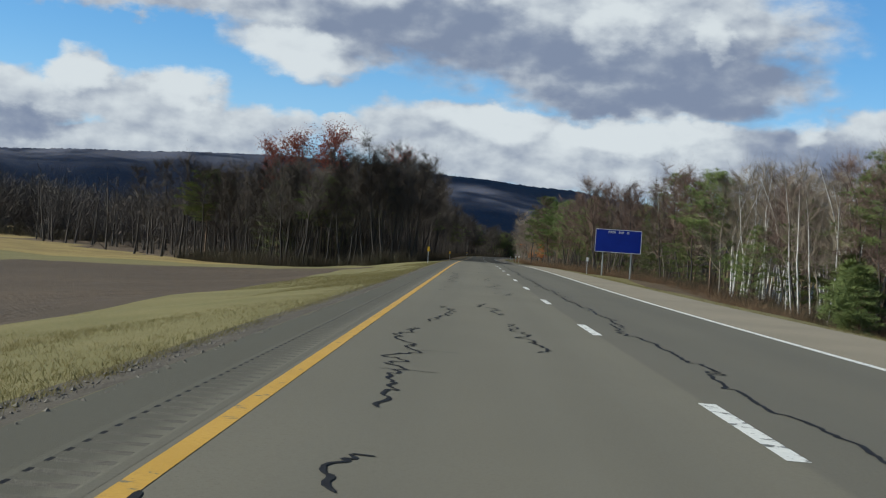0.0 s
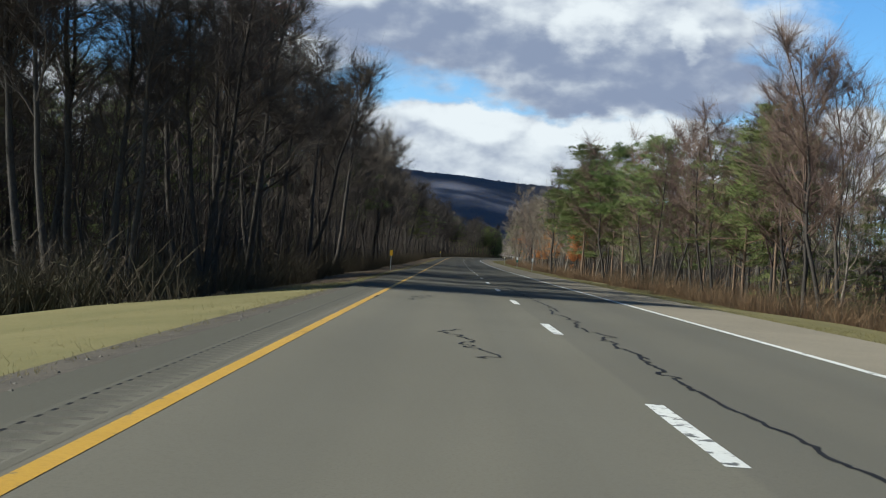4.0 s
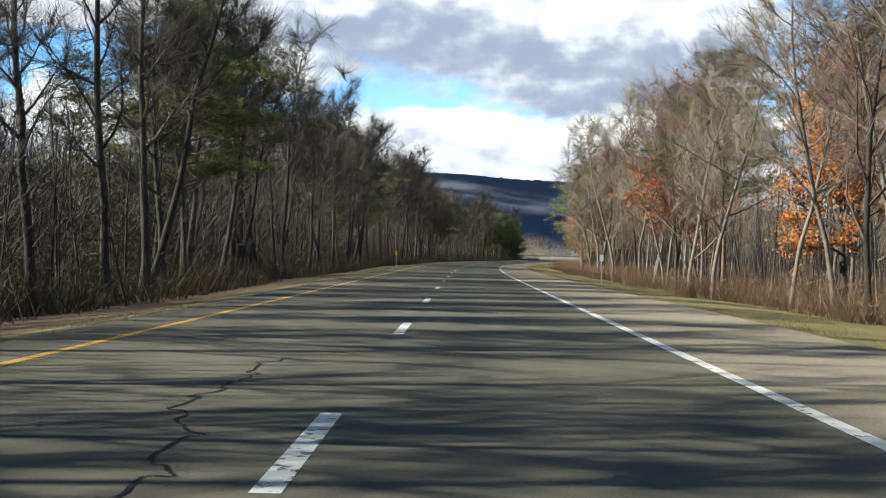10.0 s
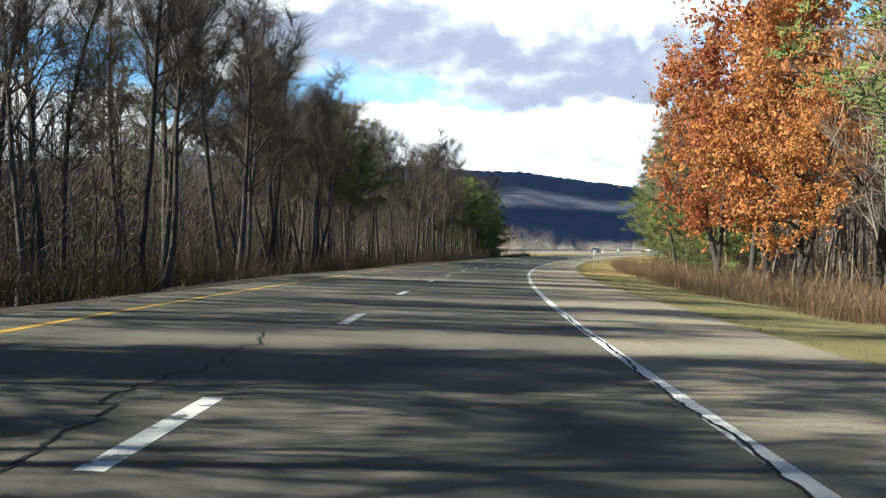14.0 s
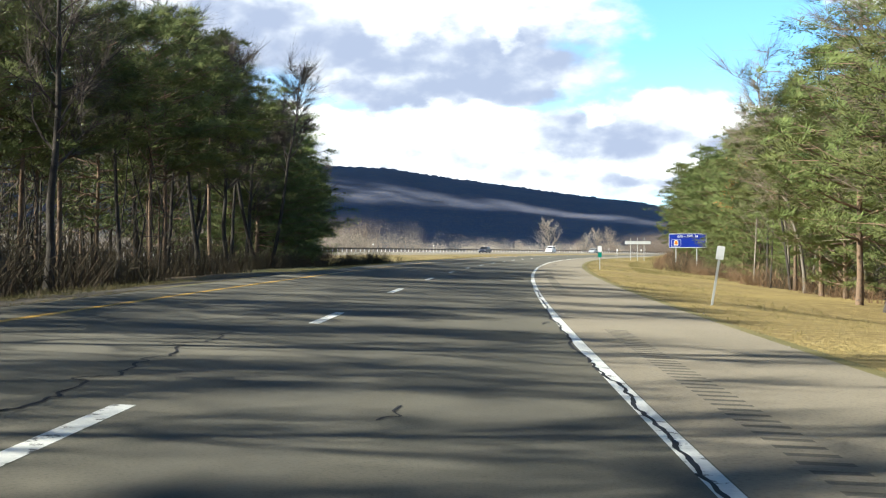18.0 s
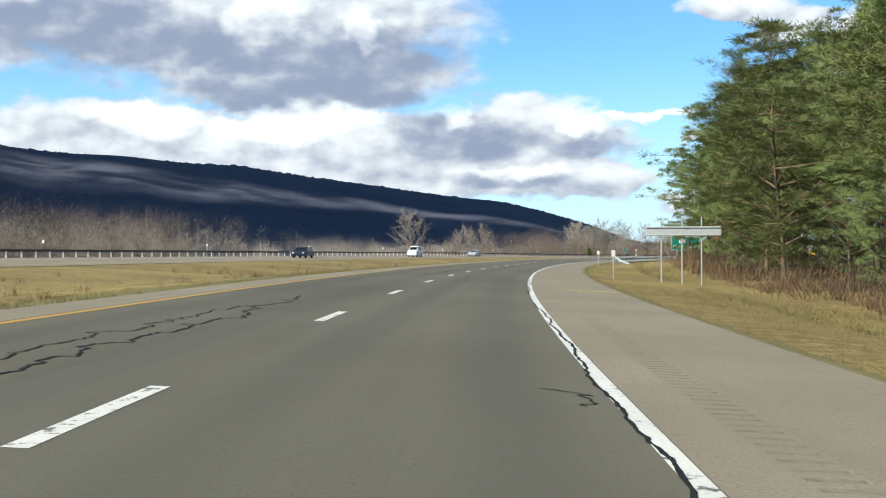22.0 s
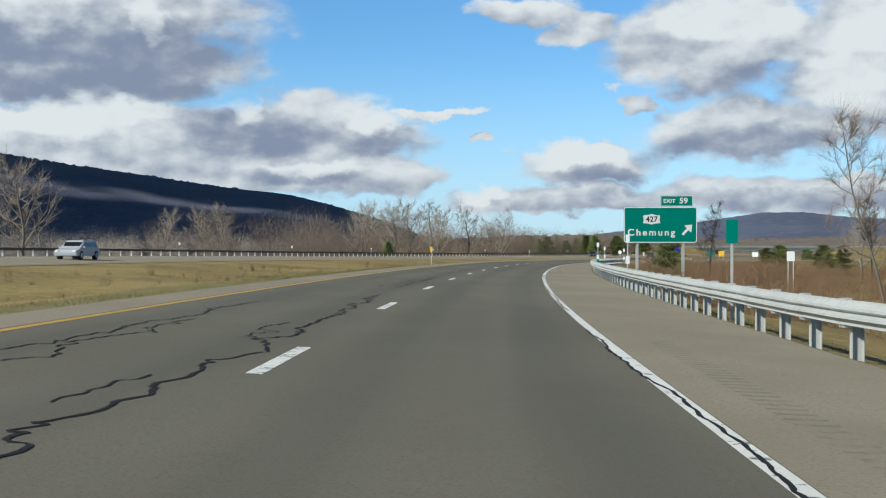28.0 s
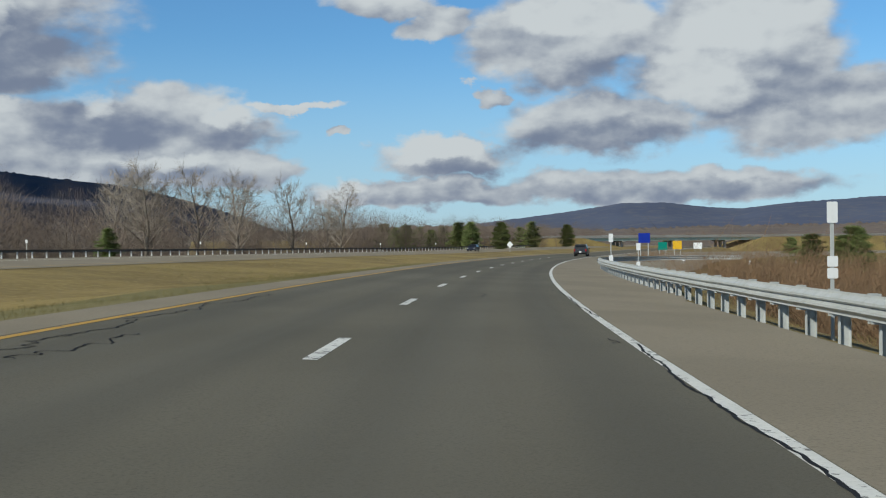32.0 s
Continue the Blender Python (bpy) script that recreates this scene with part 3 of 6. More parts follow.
def seal(lines, name, label):
    verts, faces = [], []
    for pts, w in lines:
        p = np.array(pts)
        for _ in range(1):
            p = np.concatenate([p[:1], np.stack([0.75 * p[:-1] + 0.25 * p[1:], 0.25 * p[:-1] + 0.75 * p[1:]], 1).reshape(-1, 2), p[-1:]])
        t = np.gradient(p, axis=0)
        t /= np.linalg.norm(t, axis=1)[:, None] + 1e-9
        side = np.stack([-t[:, 1], t[:, 0]], 1)
        thick = w * (0.45 + 0.4 * np.abs(np.sin(np.arange(len(p)) * 0.37 + pts[0][0])) + 0.3 * np.abs(np.sin(np.arange(len(p)) * 1.9 + 1)))[:, None]
        thick[0] *= 0.4
        thick[-1] *= 0.3
        for sgn in (-1, 1):
            q = p + sgn * side * thick / 2
            verts.append(place(q[:, 0], q[:, 1], 0.005))
        base = sum(len(v) for v in verts[:-2])
        n = len(p)
        faces += [(base + i, base + n + i, base + n + i + 1, base + i + 1) for i in range(n - 1)]
    me = mesh_of(name, np.concatenate(verts), faces, TAR_AND_SHADE)
    return tagged(part(name, me, TAR_AND_SHADE, road, label), kind="stuff")


rng = random.Random(5)
cracks = []
# runs of sealed crack left of the lane line: start, end, metres across, width
for s0, s1, l, w in ((216, 229, -1.1, 0.05), (240, 252, -0.9, 0.03), (278, 287, -0.75, 0.045), (300, 318, -0.7, 0.03), (398, 407, -0.56, 0.045), (430, 442, -0.6, 0.035), (470, 492, -0.7, 0.03), (552, 564, -0.66, 0.035), (662, 676, -1.5, 0.03),
                     (676, 697, -1.42, 0.045), (680, 692, -1.95, 0.035), (712, 722, -2.6, 0.03), (726, 752, -1.1, 0.035), (733, 742, -0.95, 0.045), (766.8, 767.5, 0.12, 0.045), (780, 800, -1.2, 0.03), (830, 852, -0.7, 0.035), (852, 878, -0.55, 0.05),
                     (855, 866, -2.3, 0.035), (859, 872, -2.85, 0.035), (856.6, 858.4, -0.95, 0.03), (884, 899, -0.75, 0.035), (886, 894, -1.05, 0.03), (884, 886, -1.4, 0.03), (912, 920, -0.70, 0.045), (920.4, 922.4, -0.68, 0.04), (927, 936, -0.78, 0.028), (920.6, 922.4, -1.05, 0.03), (919.5, 921.5, -1.7, 0.03), (913, 921, -3.0, 0.022), (924, 934, -2.95, 0.022), (950, 962, -2.7, 0.025), (978, 996, -2.9, 0.03)):
    cracks.append((wander(rng, s0, l, s1 - s0, 0, 1.1), w))
for s in np.arange(170, 1010, 9.0):
    if rng.random() < 0.22:
        cracks.append((wander(rng, s, rng.choice((-1.3, -0.8, -2.5, 1.6)) + rng.uniform(-0.3, 0.3), rng.uniform(0.6, 3.5), 0, 1.2), 0.028))
    if rng.random() < 0.18:
        l = rng.uniform(-3, 2.2)
        cracks.append(([(s + 0.03 * math.sin(k * 1.7), l + 0.11 * k) for k in range(8)], 0.018))
# the crack that follows the white edge line
for s in np.arange(380, 1010, 6.5):
    if rng.random() < 0.85:
        edge = np.arange(s, s + 6.6, 0.16)
        cracks.append(([(a, 3.615 + 0.045 * math.sin(a * 0.23) + 0.03 * math.sin(a * 0.8) + 0.02 * math.sin(a * 2.1 + 1) + rng.uniform(-0.022, 0.022)) for a in edge], 0.04))
    if rng.random() < 0.3:
        cracks.append((wander(rng, s, 3.35, rng.uniform(0.4, 1.4), 0, 1.8), 0.03))
# the first hundred metres: short squiggles, some with a thin crack across the lane
for s, l, run in ((3.4, -2.75, 1.0), (6.6, -2.78, 9.5), (13.0, -1.25, 6.0), (22, -1.5, 5.0), (18, -2.8, 6), (34.0, -1.0, 2.0), (34.4, -2.88, 0.7), (37.6, -2.95, 0.6), (35.2, -1.38, 0.35), (39.5, -1.25, 7.0), (44, -2.9, 12.0), (50, -1.5, 5.0), (58, -2.8, 5), (64.0, -3.2, 0.8), (65.3, -2.85, 2.2), (66.1, -1.75, 1.7), (69.0, -1.3, 0.7),
                  (81.5, -2.9, 1.2), (99.8, -3.15, 4.8), (98.3, -0.75, 5.0), (112, -1.15, 3), (122, -2.9, 3), (134, -1.3, 5), (150, -2.7, 4)):
    cracks.append((wander(rng, s, l, run, 0, 1.6), 0.045))
for s, l0, l1 in ((67.0, -2.9, -2.0), (66.9, -1.7, -0.55), (69.3, -1.75, -1.1), (102.5, -3.2, -2.0), (100.8, -1.5, -0.6), (9.5, -3.0, -2.4), (12.0, -2.9, -2.2), (51.0, -2.2, -1.0), (85.0, -2.2, -0.8), (41.2, -1.9, -0.9), (35.4, 0.2, 0.45)):
    cracks.append(([(s + 0.04 * math.sin(k * 1.7), l0 + (l1 - l0) * k / 8) for k in range(9)], 0.022))
cracks.append(([(707.3 + 0.45 * math.cos(k * 0.5), 3.36 + 0.16 * math.sin(k * 0.5)) for k in range(2, 11)], 0.035))
s = 4.0
while s < 165:
    run = rng.uniform(5, 14)
    cracks.append((wander(rng, s, 0.76 + rng.uniform(-0.06, 0.06), run, 0, 0.7), 0.055))
    s += run - rng.uniform(0.3, 1.2)
# tar along the foot of the yellow line
for s in (1.5, 92.5, 120, 150):
    cracks.append(([(s + 0.2 * k, -3.585 + 0.012 * math.sin(k * 2.0)) for k in range(9)], 0.05))
seal(cracks, "crack_seal", "black tar poured along crooked cracks")

# the far carriageway and its rail
other = tagged(sheet("road_opposite", np.arange(600, S1, 4.0), [-39.3, -36.5, -32.8, -29, -27.6], 0.03, [SHOULDER]),
               "pale far carriageway beyond the grass median", "road", kind="structure")
ribbon("edge_line", np.arange(600, S1, 4.0), -29.2, 0.15, YELLOW, other, "yellow edge line", 0.04)
ribbon("edge_line", np.arange(600, S1, 4.0), -36.5, 0.15, WHITE, other, "white edge line", 0.04)

# ---------------------------------------------------------------- trees


class Wood:
    """Collects tapered limbs and leaves as plain arrays."""

    def __init__(self):
        self.v, self.f, self.n = [], [], 0

    def limb(self, pts, radii, sides):
        pts, radii = np.asarray(pts, float), np.asarray(radii, float)
        t = np.gradient(pts, axis=0)
        t /= np.linalg.norm(t, axis=1)[:, None] + 1e-9
        ref = np.array([0.0, 0, 1]) if abs(t[0, 2]) < 0.9 else np.array([1.0, 0, 0])
        a = np.cross(t, ref)
        a /= np.linalg.norm(a, axis=1)[:, None] + 1e-9
        b = np.cross(t, a)
        ang = np.arange(sides) * 2 * np.pi / sides
        ringv = pts[:, None] + radii[:, None, None] * (np.cos(ang)[None, :, None] * a[:, None] + np.sin(ang)[None, :, None] * b[:, None])
        self.v.append(ringv.reshape(-1, 3))
        for i in range(len(pts) - 1):
            for j in range(sides):
                k = (j + 1) % sides
                self.f.append((self.n + i * sides + j, self.n + i * sides + k, self.n + (i + 1) * sides + k, self.n + (i + 1) * sides + j))
        self.n += len(pts) * sides

    def spikes(self, base, tip, radius):
        """Many thin three-sided twigs that end in a point."""
        base, tip = np.asarray(base, float), np.asarray(tip, float)
        if not len(base):
            return
        t = tip - base
        t /= np.linalg.norm(t, axis=1)[:, None] + 1e-9
        a = np.cross(t, np.where(np.abs(t[:, 2:3]) < 0.9, [[0.0, 0, 1]], [[1.0, 0, 0]]))
        a /= np.linalg.norm(a, axis=1)[:, None] + 1e-9
        b = np.cross(t, a)
        r = np.broadcast_to(np.asarray(radius, float), (len(base),))[:, None]
        v = np.stack([base + r * a, base + r * (-0.5 * a + 0.866 * b), base + r * (-0.5 * a - 0.866 * b), tip], 1)
        self.v.append(v.reshape(-1, 3))
        k = self.n + 4 * np.arange(len(base))[:, None]
        for pick in ((0, 1, 3), (1, 2, 3), (2, 0, 3)):
            self.f += (k + np.array(pick)).tolist()
        self.n += 4 * len(base)

    def sprays(self, base, tip, width):
        """Thin flat needle sprays, one pointed blade each."""
        t = tip - base
        side = np.cross(t, np.roll(t, 1, axis=1) + 0.3)
        side *= width / (np.linalg.norm(side, axis=1)[:, None] + 1e-9)
        v = np.stack([base - side, base + side, tip], 1)
        self.v.append(v.reshape(-1, 3))
        self.f += (self.n + np.arange(3 * len(base)).reshape(-1, 3)).tolist()
        self.n += 3 * len(base)

    def leaves(self, where, size, rng):
        """Small folded leaves: two triangles with a crease."""
        n = len(where)
        a = rng.normal(size=(n, 3))
        a /= np.linalg.norm(a, axis=1)[:, None]
        b = np.cross(a, rng.normal(size=(n, 3)))
        b /= np.linalg.norm(b, axis=1)[:, None] + 1e-9
        c = np.cross(a, b)
        s = size * rng.uniform(0.6, 1.3, (n, 1))
        v = np.stack([where - a * s, where + b * s * 0.55 + c * s * 0.2, where + a * s, where - b * s * 0.55 + c * s * 0.2], 1)
        self.v.append(v.reshape(-1, 3))
        k = self.n + 4 * np.arange(n)[:, None]
        self.f += (k + np.array((0, 1, 2))).tolist() + (k + np.array((0, 2, 3))).tolist()
        self.n += 4 * n

    def mesh(self, name, material, smooth=False):
        return mesh_of(name, np.concatenate(self.v), self.f, material, smooth=smooth)


def unit(v):
    return v / (np.linalg.norm(v) + 1e-9)


def grow(rng, start, way, length, steps, bend, up):
    pts = [np.array(start, float)]
    way = unit(np.array(way, float))
    for _ in range(steps):
        way = unit(way + rng.normal(0, bend, 3) + np.array([0, 0, up]))
        pts.append(pts[-1] + way * length / steps)
    return np.array(pts)


def bare_tree(seed, height, thick, first=0.35, limbs=18, subs=7, twigs=15, spread=0.33, leaf=0, leaf_size=0.12, sides=6, coarse=1.0):
    """Meshes of a broadleaf tree in late autumn: trunk, branches and, with leaf, foliage."""
    rng = np.random.default_rng(seed)
    trunk, crown, foliage = Wood(), Wood(), Wood()
    stem = grow(rng, (0, 0, -0.3), (rng.normal(0, 0.07), rng.normal(0, 0.07), 1), height + 0.3, 9, 0.085, 0.10)
    radii = thick * np.linspace(1, 0, 10) ** 0.8 + 0.012
    radii[0] *= 1.5
    trunk.limb(stem, radii, sides)
    base, tip, rad, leafy = [], [], [], []
    for i in range(limbs):
        h = first + (0.97 - first) * (i + rng.uniform(0, 1)) / limbs
        q = h * 9
        k = min(int(q), 8)
        at = stem[k] + (stem[k + 1] - stem[k]) * (q - k)
        a = i * 2.4 + rng.uniform(-0.5, 0.5)
        slope = rng.uniform(0.45, 1.1)
        long = height * spread * (1.15 - 0.75 * h) * rng.uniform(0.7, 1.25)
        arm = grow(rng, at, (math.cos(a), math.sin(a), slope), long, 4, 0.16, 0.13)
        r0 = thick * 0.42 * (1.1 - h) + 0.016
        crown.limb(arm, np.linspace(r0, 0.012, 5), 4)
        for j in range(subs):
            u = 0.25 + 0.75 * (j + rng.uniform(0, 1)) / subs
            m = min(int(u * 4), 3)
            spot = arm[m] + (arm[m + 1] - arm[m]) * (u * 4 - m)
            sub = grow(rng, spot, unit(arm[m + 1] - arm[m]) + rng.normal(0, 0.75, 3), long * rng.uniform(0.22, 0.5), 2, 0.25, 0.15)
            crown.spikes(sub[:1], sub[2:], max(r0 * 0.35, 0.012))
            for _ in range(twigs):
                w = rng.uniform(0.1, 1) * 2
                e = min(int(w), 1)
                p = sub[e] + (sub[e + 1] - sub[e]) * (w - e)
                base.append(p)
                tip.append(p + (unit(sub[2] - sub[0]) + rng.normal(0, 0.6, 3) + np.array([0, 0, 0.25])) * rng.uniform(0.45, 1.25))
                rad.append(rng.uniform(0.0045, 0.0095) * coarse)
            leafy.append(sub[1]), leafy.append(sub[2])
    base, tip = np.array(base), np.array(tip)
    crown.sprays(base, tip, np.array(rad)[:, None])
    out = {"trunk": trunk, "crown": crown}
    if leaf:
        pick = rng.integers(0, len(base), leaf)
        foliage.leaves(base[pick] + (tip[pick] - base[pick]) * rng.uniform(0, 1, (leaf, 1)) + rng.normal(0, 0.13, (leaf, 3)), leaf_size, rng)
        out["foliage"] = foliage
    return out


def pine_tree(seed, height, thick, first=0.42, whorls=13, reach=0.285, tufts=6, up=0.10, wide=0.021, fan=100):
    rng = np.random.default_rng(seed)
    trunk, crown, green = Wood(), Wood(), Wood()
    stem = grow(rng, (0, 0, -0.3), (rng.normal(0, 0.03), rng.normal(0, 0.03), 1), height + 0.3, 9, 0.03, 0.12)
    radii = thick * np.linspace(1, 0.03, 10) ** 0.8 + 0.01
    radii[0] *= 1.4
    trunk.limb(stem, radii, 7)
    base, tip = [], []

    def tuft(p, n, size, way):
        """A flat cushion of needle sprays round the end of a branchlet."""
        off = rng.normal(0, 1, (n, 3)) * np.array([size, size, size * 0.34])
        d = off * np.array([1, 1, 1.6]) + (way * 0.5 + np.array([0, 0, 0.35])) * size
        d /= np.linalg.norm(d, axis=1)[:, None] + 1e-9
        base.append(p + off * 0.75)
        tip.append(p + off * 0.75 + d * rng.uniform(0.14, 0.30, (n, 1)))

    for i in range(whorls):
        h = first + (0.98 - first) * i / (whorls - 1)
        for j in range(rng.integers(4, 6)):
            q = min(h + rng.uniform(-0.02, 0.02), 0.995) * 9
            k = min(int(q), 8)
            at = stem[k] + (stem[k + 1] - stem[k]) * (q - k)
            a = j * 1.3 + i * 0.9 + rng.uniform(-0.4, 0.4)
            shape = math.sin(math.pi * min(max((h - first) / (1.06 - first), 0), 1) ** 0.62) * 0.85 + 0.18 + 0.45 * (1 - (h - first) / (1 - first)) ** 2
            long = height * reach * shape * rng.uniform(0.65, 1.2)
            arm = grow(rng, at, (math.cos(a), math.sin(a), rng.uniform(-0.1, 0.35) + 0.5 * (h > 0.85)), long, 3, 0.10, up)
            crown.limb(arm, np.linspace(0.05 * (1.3 - h) + 0.012, 0.008, 4), 4)
            n = max(3, int(tufts * (0.45 + 0.6 * shape)))
            for m in range(n):
                u = (0.38 + 0.62 * (m + rng.uniform(0, 1)) / n) * 3
                e = min(int(u), 2)
                at = arm[e] + (arm[e + 1] - arm[e]) * (u - e)
                p = at + rng.normal(0, 0.10 + 0.10 * long, 3) * np.array([1, 1, 0.3])
                crown.spikes(at[None], p[None], 0.018)
                tuft(p, fan, rng.uniform(0.22, 0.46), unit(arm[3] - arm[0]))
    tuft(stem[-1], fan, 0.3, np.array([0, 0, 1.0]))
    green.sprays(np.concatenate(base), np.concatenate(tip), wide)
    return {"trunk": trunk, "crown": crown, "foliage": green}


def plant(name, made, materials, label, category):
    """A tree as a thing with its parts; returns the Empty at its foot."""
    root = thing(name, Matrix.Identity(4), label, category, name.replace("_", " ") + "s along the road")
    for key, wood in made.items():
        part(key, wood.mesh(key, materials[key], key == "trunk"), None, root)
    return root


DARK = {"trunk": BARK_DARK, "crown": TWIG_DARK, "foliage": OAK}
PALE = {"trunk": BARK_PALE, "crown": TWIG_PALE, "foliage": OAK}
BROWN = {"trunk": TWIG_BROWN, "crown": TWIG_BROWN}
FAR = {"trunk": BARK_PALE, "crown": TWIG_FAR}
PINY = {"trunk": BARK_PINE, "crown": BARK_PINE, "foliage": NEEDLES}
KINDS = {}
for i in range(5):
    KINDS["bare", i] = plant("bare_tree", bare_tree(10 + i, 15, 0.13 + 0.025 * (i % 3), 0.24 + 0.06 * i, limbs=20, twigs=30, spread=0.235), DARK, "tall leafless grey-brown tree at the edge of the woods", "tree")
for i in range(4):
    KINDS["tan", i] = plant("young_tree", bare_tree(30 + i, 13, 0.095, 0.14 + 0.05 * i, twigs=30, spread=0.3), PALE, "young leafless pale-barked tree with tan twigs", "tree")
for i in range(2):
    KINDS["birch", i] = plant("birch_tree", bare_tree(50 + i, 11, 0.075, 0.3, 13, 5, 9, 0.2), {"trunk": BARK_BIRCH, "crown": TWIG_PALE}, "slender white-barked birch without leaves", "tree")
for i in range(6):
    KINDS["pine", i] = plant("pine_tree", pine_tree(70 + i, 14, 0.13, (0.22, 0.40, 0.48, 0.10, 0.12, 0.25)[i], tufts=(6, 7, 7, 6, 5, 5)[i], wide=0.021 if i < 4 else 0.034, fan=110 if i < 4 else 45), PINY, "dark green pine with a tall bare reddish trunk", "tree")
for i in range(3):
    KINDS["oak", i] = plant("oak_tree", bare_tree(90 + i, 13, 0.19, 0.22, 17, 6, 6, 0.34, 8200, 0.135), DARK, "oak that still holds its russet and orange leaves", "tree")
for i in range(3):
    KINDS["brown", i] = plant("brown_tree", bare_tree(20 + i, 14, 0.12, 0.2 + 0.06 * i, twigs=32, spread=0.3), {"trunk": BARK_DARK, "crown": TWIG_RED}, "leafless tree with a haze of reddish-brown twigs", "tree")
KINDS["red", 0] = plant("oak_tree", bare_tree(97, 15, 0.19, 0.62, 16, 6, 9, 0.3, 3800, 0.10), {"trunk": BARK_DARK, "crown": TWIG_DARK, "foliage": RED}, "tall tree with a thin crown of dark red leaves", "tree")
KINDS["spruce", 0] = plant("spruce_tree", pine_tree(120, 13, 0.18, 0.07, 20, 0.27, 6, 0.02), PINY, "dense dark hemlock with drooping boughs to the ground", "tree")
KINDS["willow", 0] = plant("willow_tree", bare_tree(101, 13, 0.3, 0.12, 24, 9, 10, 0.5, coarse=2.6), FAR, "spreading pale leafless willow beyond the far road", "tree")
KINDS["cedar", 0] = plant("cedar_tree", pine_tree(110, 6, 0.14, 0.06, 15, 0.30, 6, 0.05), PINY, "dense rounded evergreen with foliage to the ground", "tree")
USED = set()


def set_tree(kind, i, s, l, scale=1.0, turn=None, dz=0.0):
    key = (kind, i)
    x, y, z = place(s, l, dz)
    m = pose(x, y, z, 0, 0, turn if turn is not None else (s * 47.3 + l * 31) % 360)
    ob = KINDS[key]
    if key in USED:
        ob = copy_thing(ob, m)
    USED.add(key)
    ob.matrix_basis = m @ Matrix.Scale(scale, 4)
    return ob


rng = random.Random(11)
# the edge of the woods, tree by tree


def left_front(s):
    """Where the woods begin on the left, in metres across."""
    return float(np.interp(s, [150, 480, 530, 560, 600, 625, 650, 692], [-10.3, -10.2, -12.2, -11.2, -11.0, -13.2, -17.0, -25.5]))


FACE = ([150, 157, 163, 180, 194, 240, 241], [-9, -15, -27, -38, -46, -95, -400])


def in_woods(s, l):
    """Left of the road: behind the face that the woods turn to the ploughed field."""
    return l > np.interp(s, *FACE)


for row in range(2):
    for k in np.arange(0.0, 1.0, 0.05):
        s, l = float(np.interp(k, [0, 0.3, 0.7, 1], [157, 163, 180, 194])), float(np.interp(k, [0, 0.3, 0.7, 1], [-14, -26, -37.5, -46]))
        s, l = s + row * 3.5 + rng.uniform(-1, 1.5), l + row * 1.5 + rng.uniform(-0.8, 0.8)
        if rng.random() < 0.05:
            set_tree("pine", rng.choice((1, 2)), s, l, rng.uniform(0.8, 1.0))
        else:
            set_tree("bare", rng.randrange(5), s, l, rng.uniform(0.84, 1.02))
for s, l, k in ((274, -11.4, 1.0), (278.5, -11.0, 0.95), (283, -12.0, 1.05), (506, -12.8, 0.95), (510, -13.6, 1.0), (514, -12.6, 0.9), (518, -13.2, 1.0), (522, -12.7, 0.95), (193, -47, 1.02), (197, -50, 1.08), (189, -44.5, 0.98), (201, -54, 1.05), (206, -60, 1.0)):
    set_tree("bare", int(s) % 5, s, l, k)
s = 158.0
while s < 690:
    pine = 0.05 if s < 585 else 0.3
    l = max(left_front(s) - rng.random() ** 1.4 * 5.5, -26.8 if s > 600 else -99)
    taper = float(np.interp(s, [485, 505, 590, 620, 690], [1.0, 0.87, 0.9, 0.86, 0.74]))
    if rng.random() < pine:
        set_tree("pine", rng.choice((1, 2)), s, l - 1.2, rng.uniform(0.78, 1.0) * taper)
    else:
        set_tree("bare", rng.randrange(5), s, l, rng.uniform(0.8, 1.1) * taper)
    s += rng.uniform(1.5, 2.9)
s = 172.0
while s < 668:
    set_tree("pine", rng.choice((4, 5)), s, rng.uniform(-28, -18) - (7 if s < 235 else 0) if s < 600 else rng.uniform(-26, left_front(s) - 2), rng.uniform(0.78, 1.0) * float(np.interp(s, [590, 620, 640], [1, 0.82, 0.66])))
    s += rng.uniform(3.5, 7.5) if s < 235 or s > 585 else rng.uniform(14, 28)
for s, l, k in ((686, -25.5, 0.72), (676, -24, 0.75), (646.6, -16.2, 0.89), (640.8, -16.0, 0.92), (638.4, -16.6, 0.95), (631, -15.5, 0.8), (664, -22, 0.75), (612, -13.2, 0.85), (625, -22, 0.8), (634, -18, 0.82), (644, -19, 0.85), (528, -14, 0.95), (533, -13.5, 0.9), (426, -13.0, 0.9), (434, -12.0, 0.9)):
    set_tree(*(("spruce", 0) if s > 629 else ("pine", 1 + int(s) % 2)), s, l, k * 1.02)
for s, l, k in ((513, 17.0, 0.85), (519, 18.5, 0.9), (434.5, -15.5, 0.8)):
    set_tree("spruce", 0, s, l, k)
deep = random.Random(5)
for s, l, k in ((194.4, -15.5, 0.95), (193, -19, 1.05), (196.5, -18, 1.0)):
    set_tree("bare", int(s) % 5, s, l, k)
for k in range(30):
    s = 186 + 2.6 * k + deep.uniform(-1, 1)
    set_tree("bare", k % 5, s, deep.uniform(-36, -22), deep.uniform(0.95, 1.15))
s = 84.0
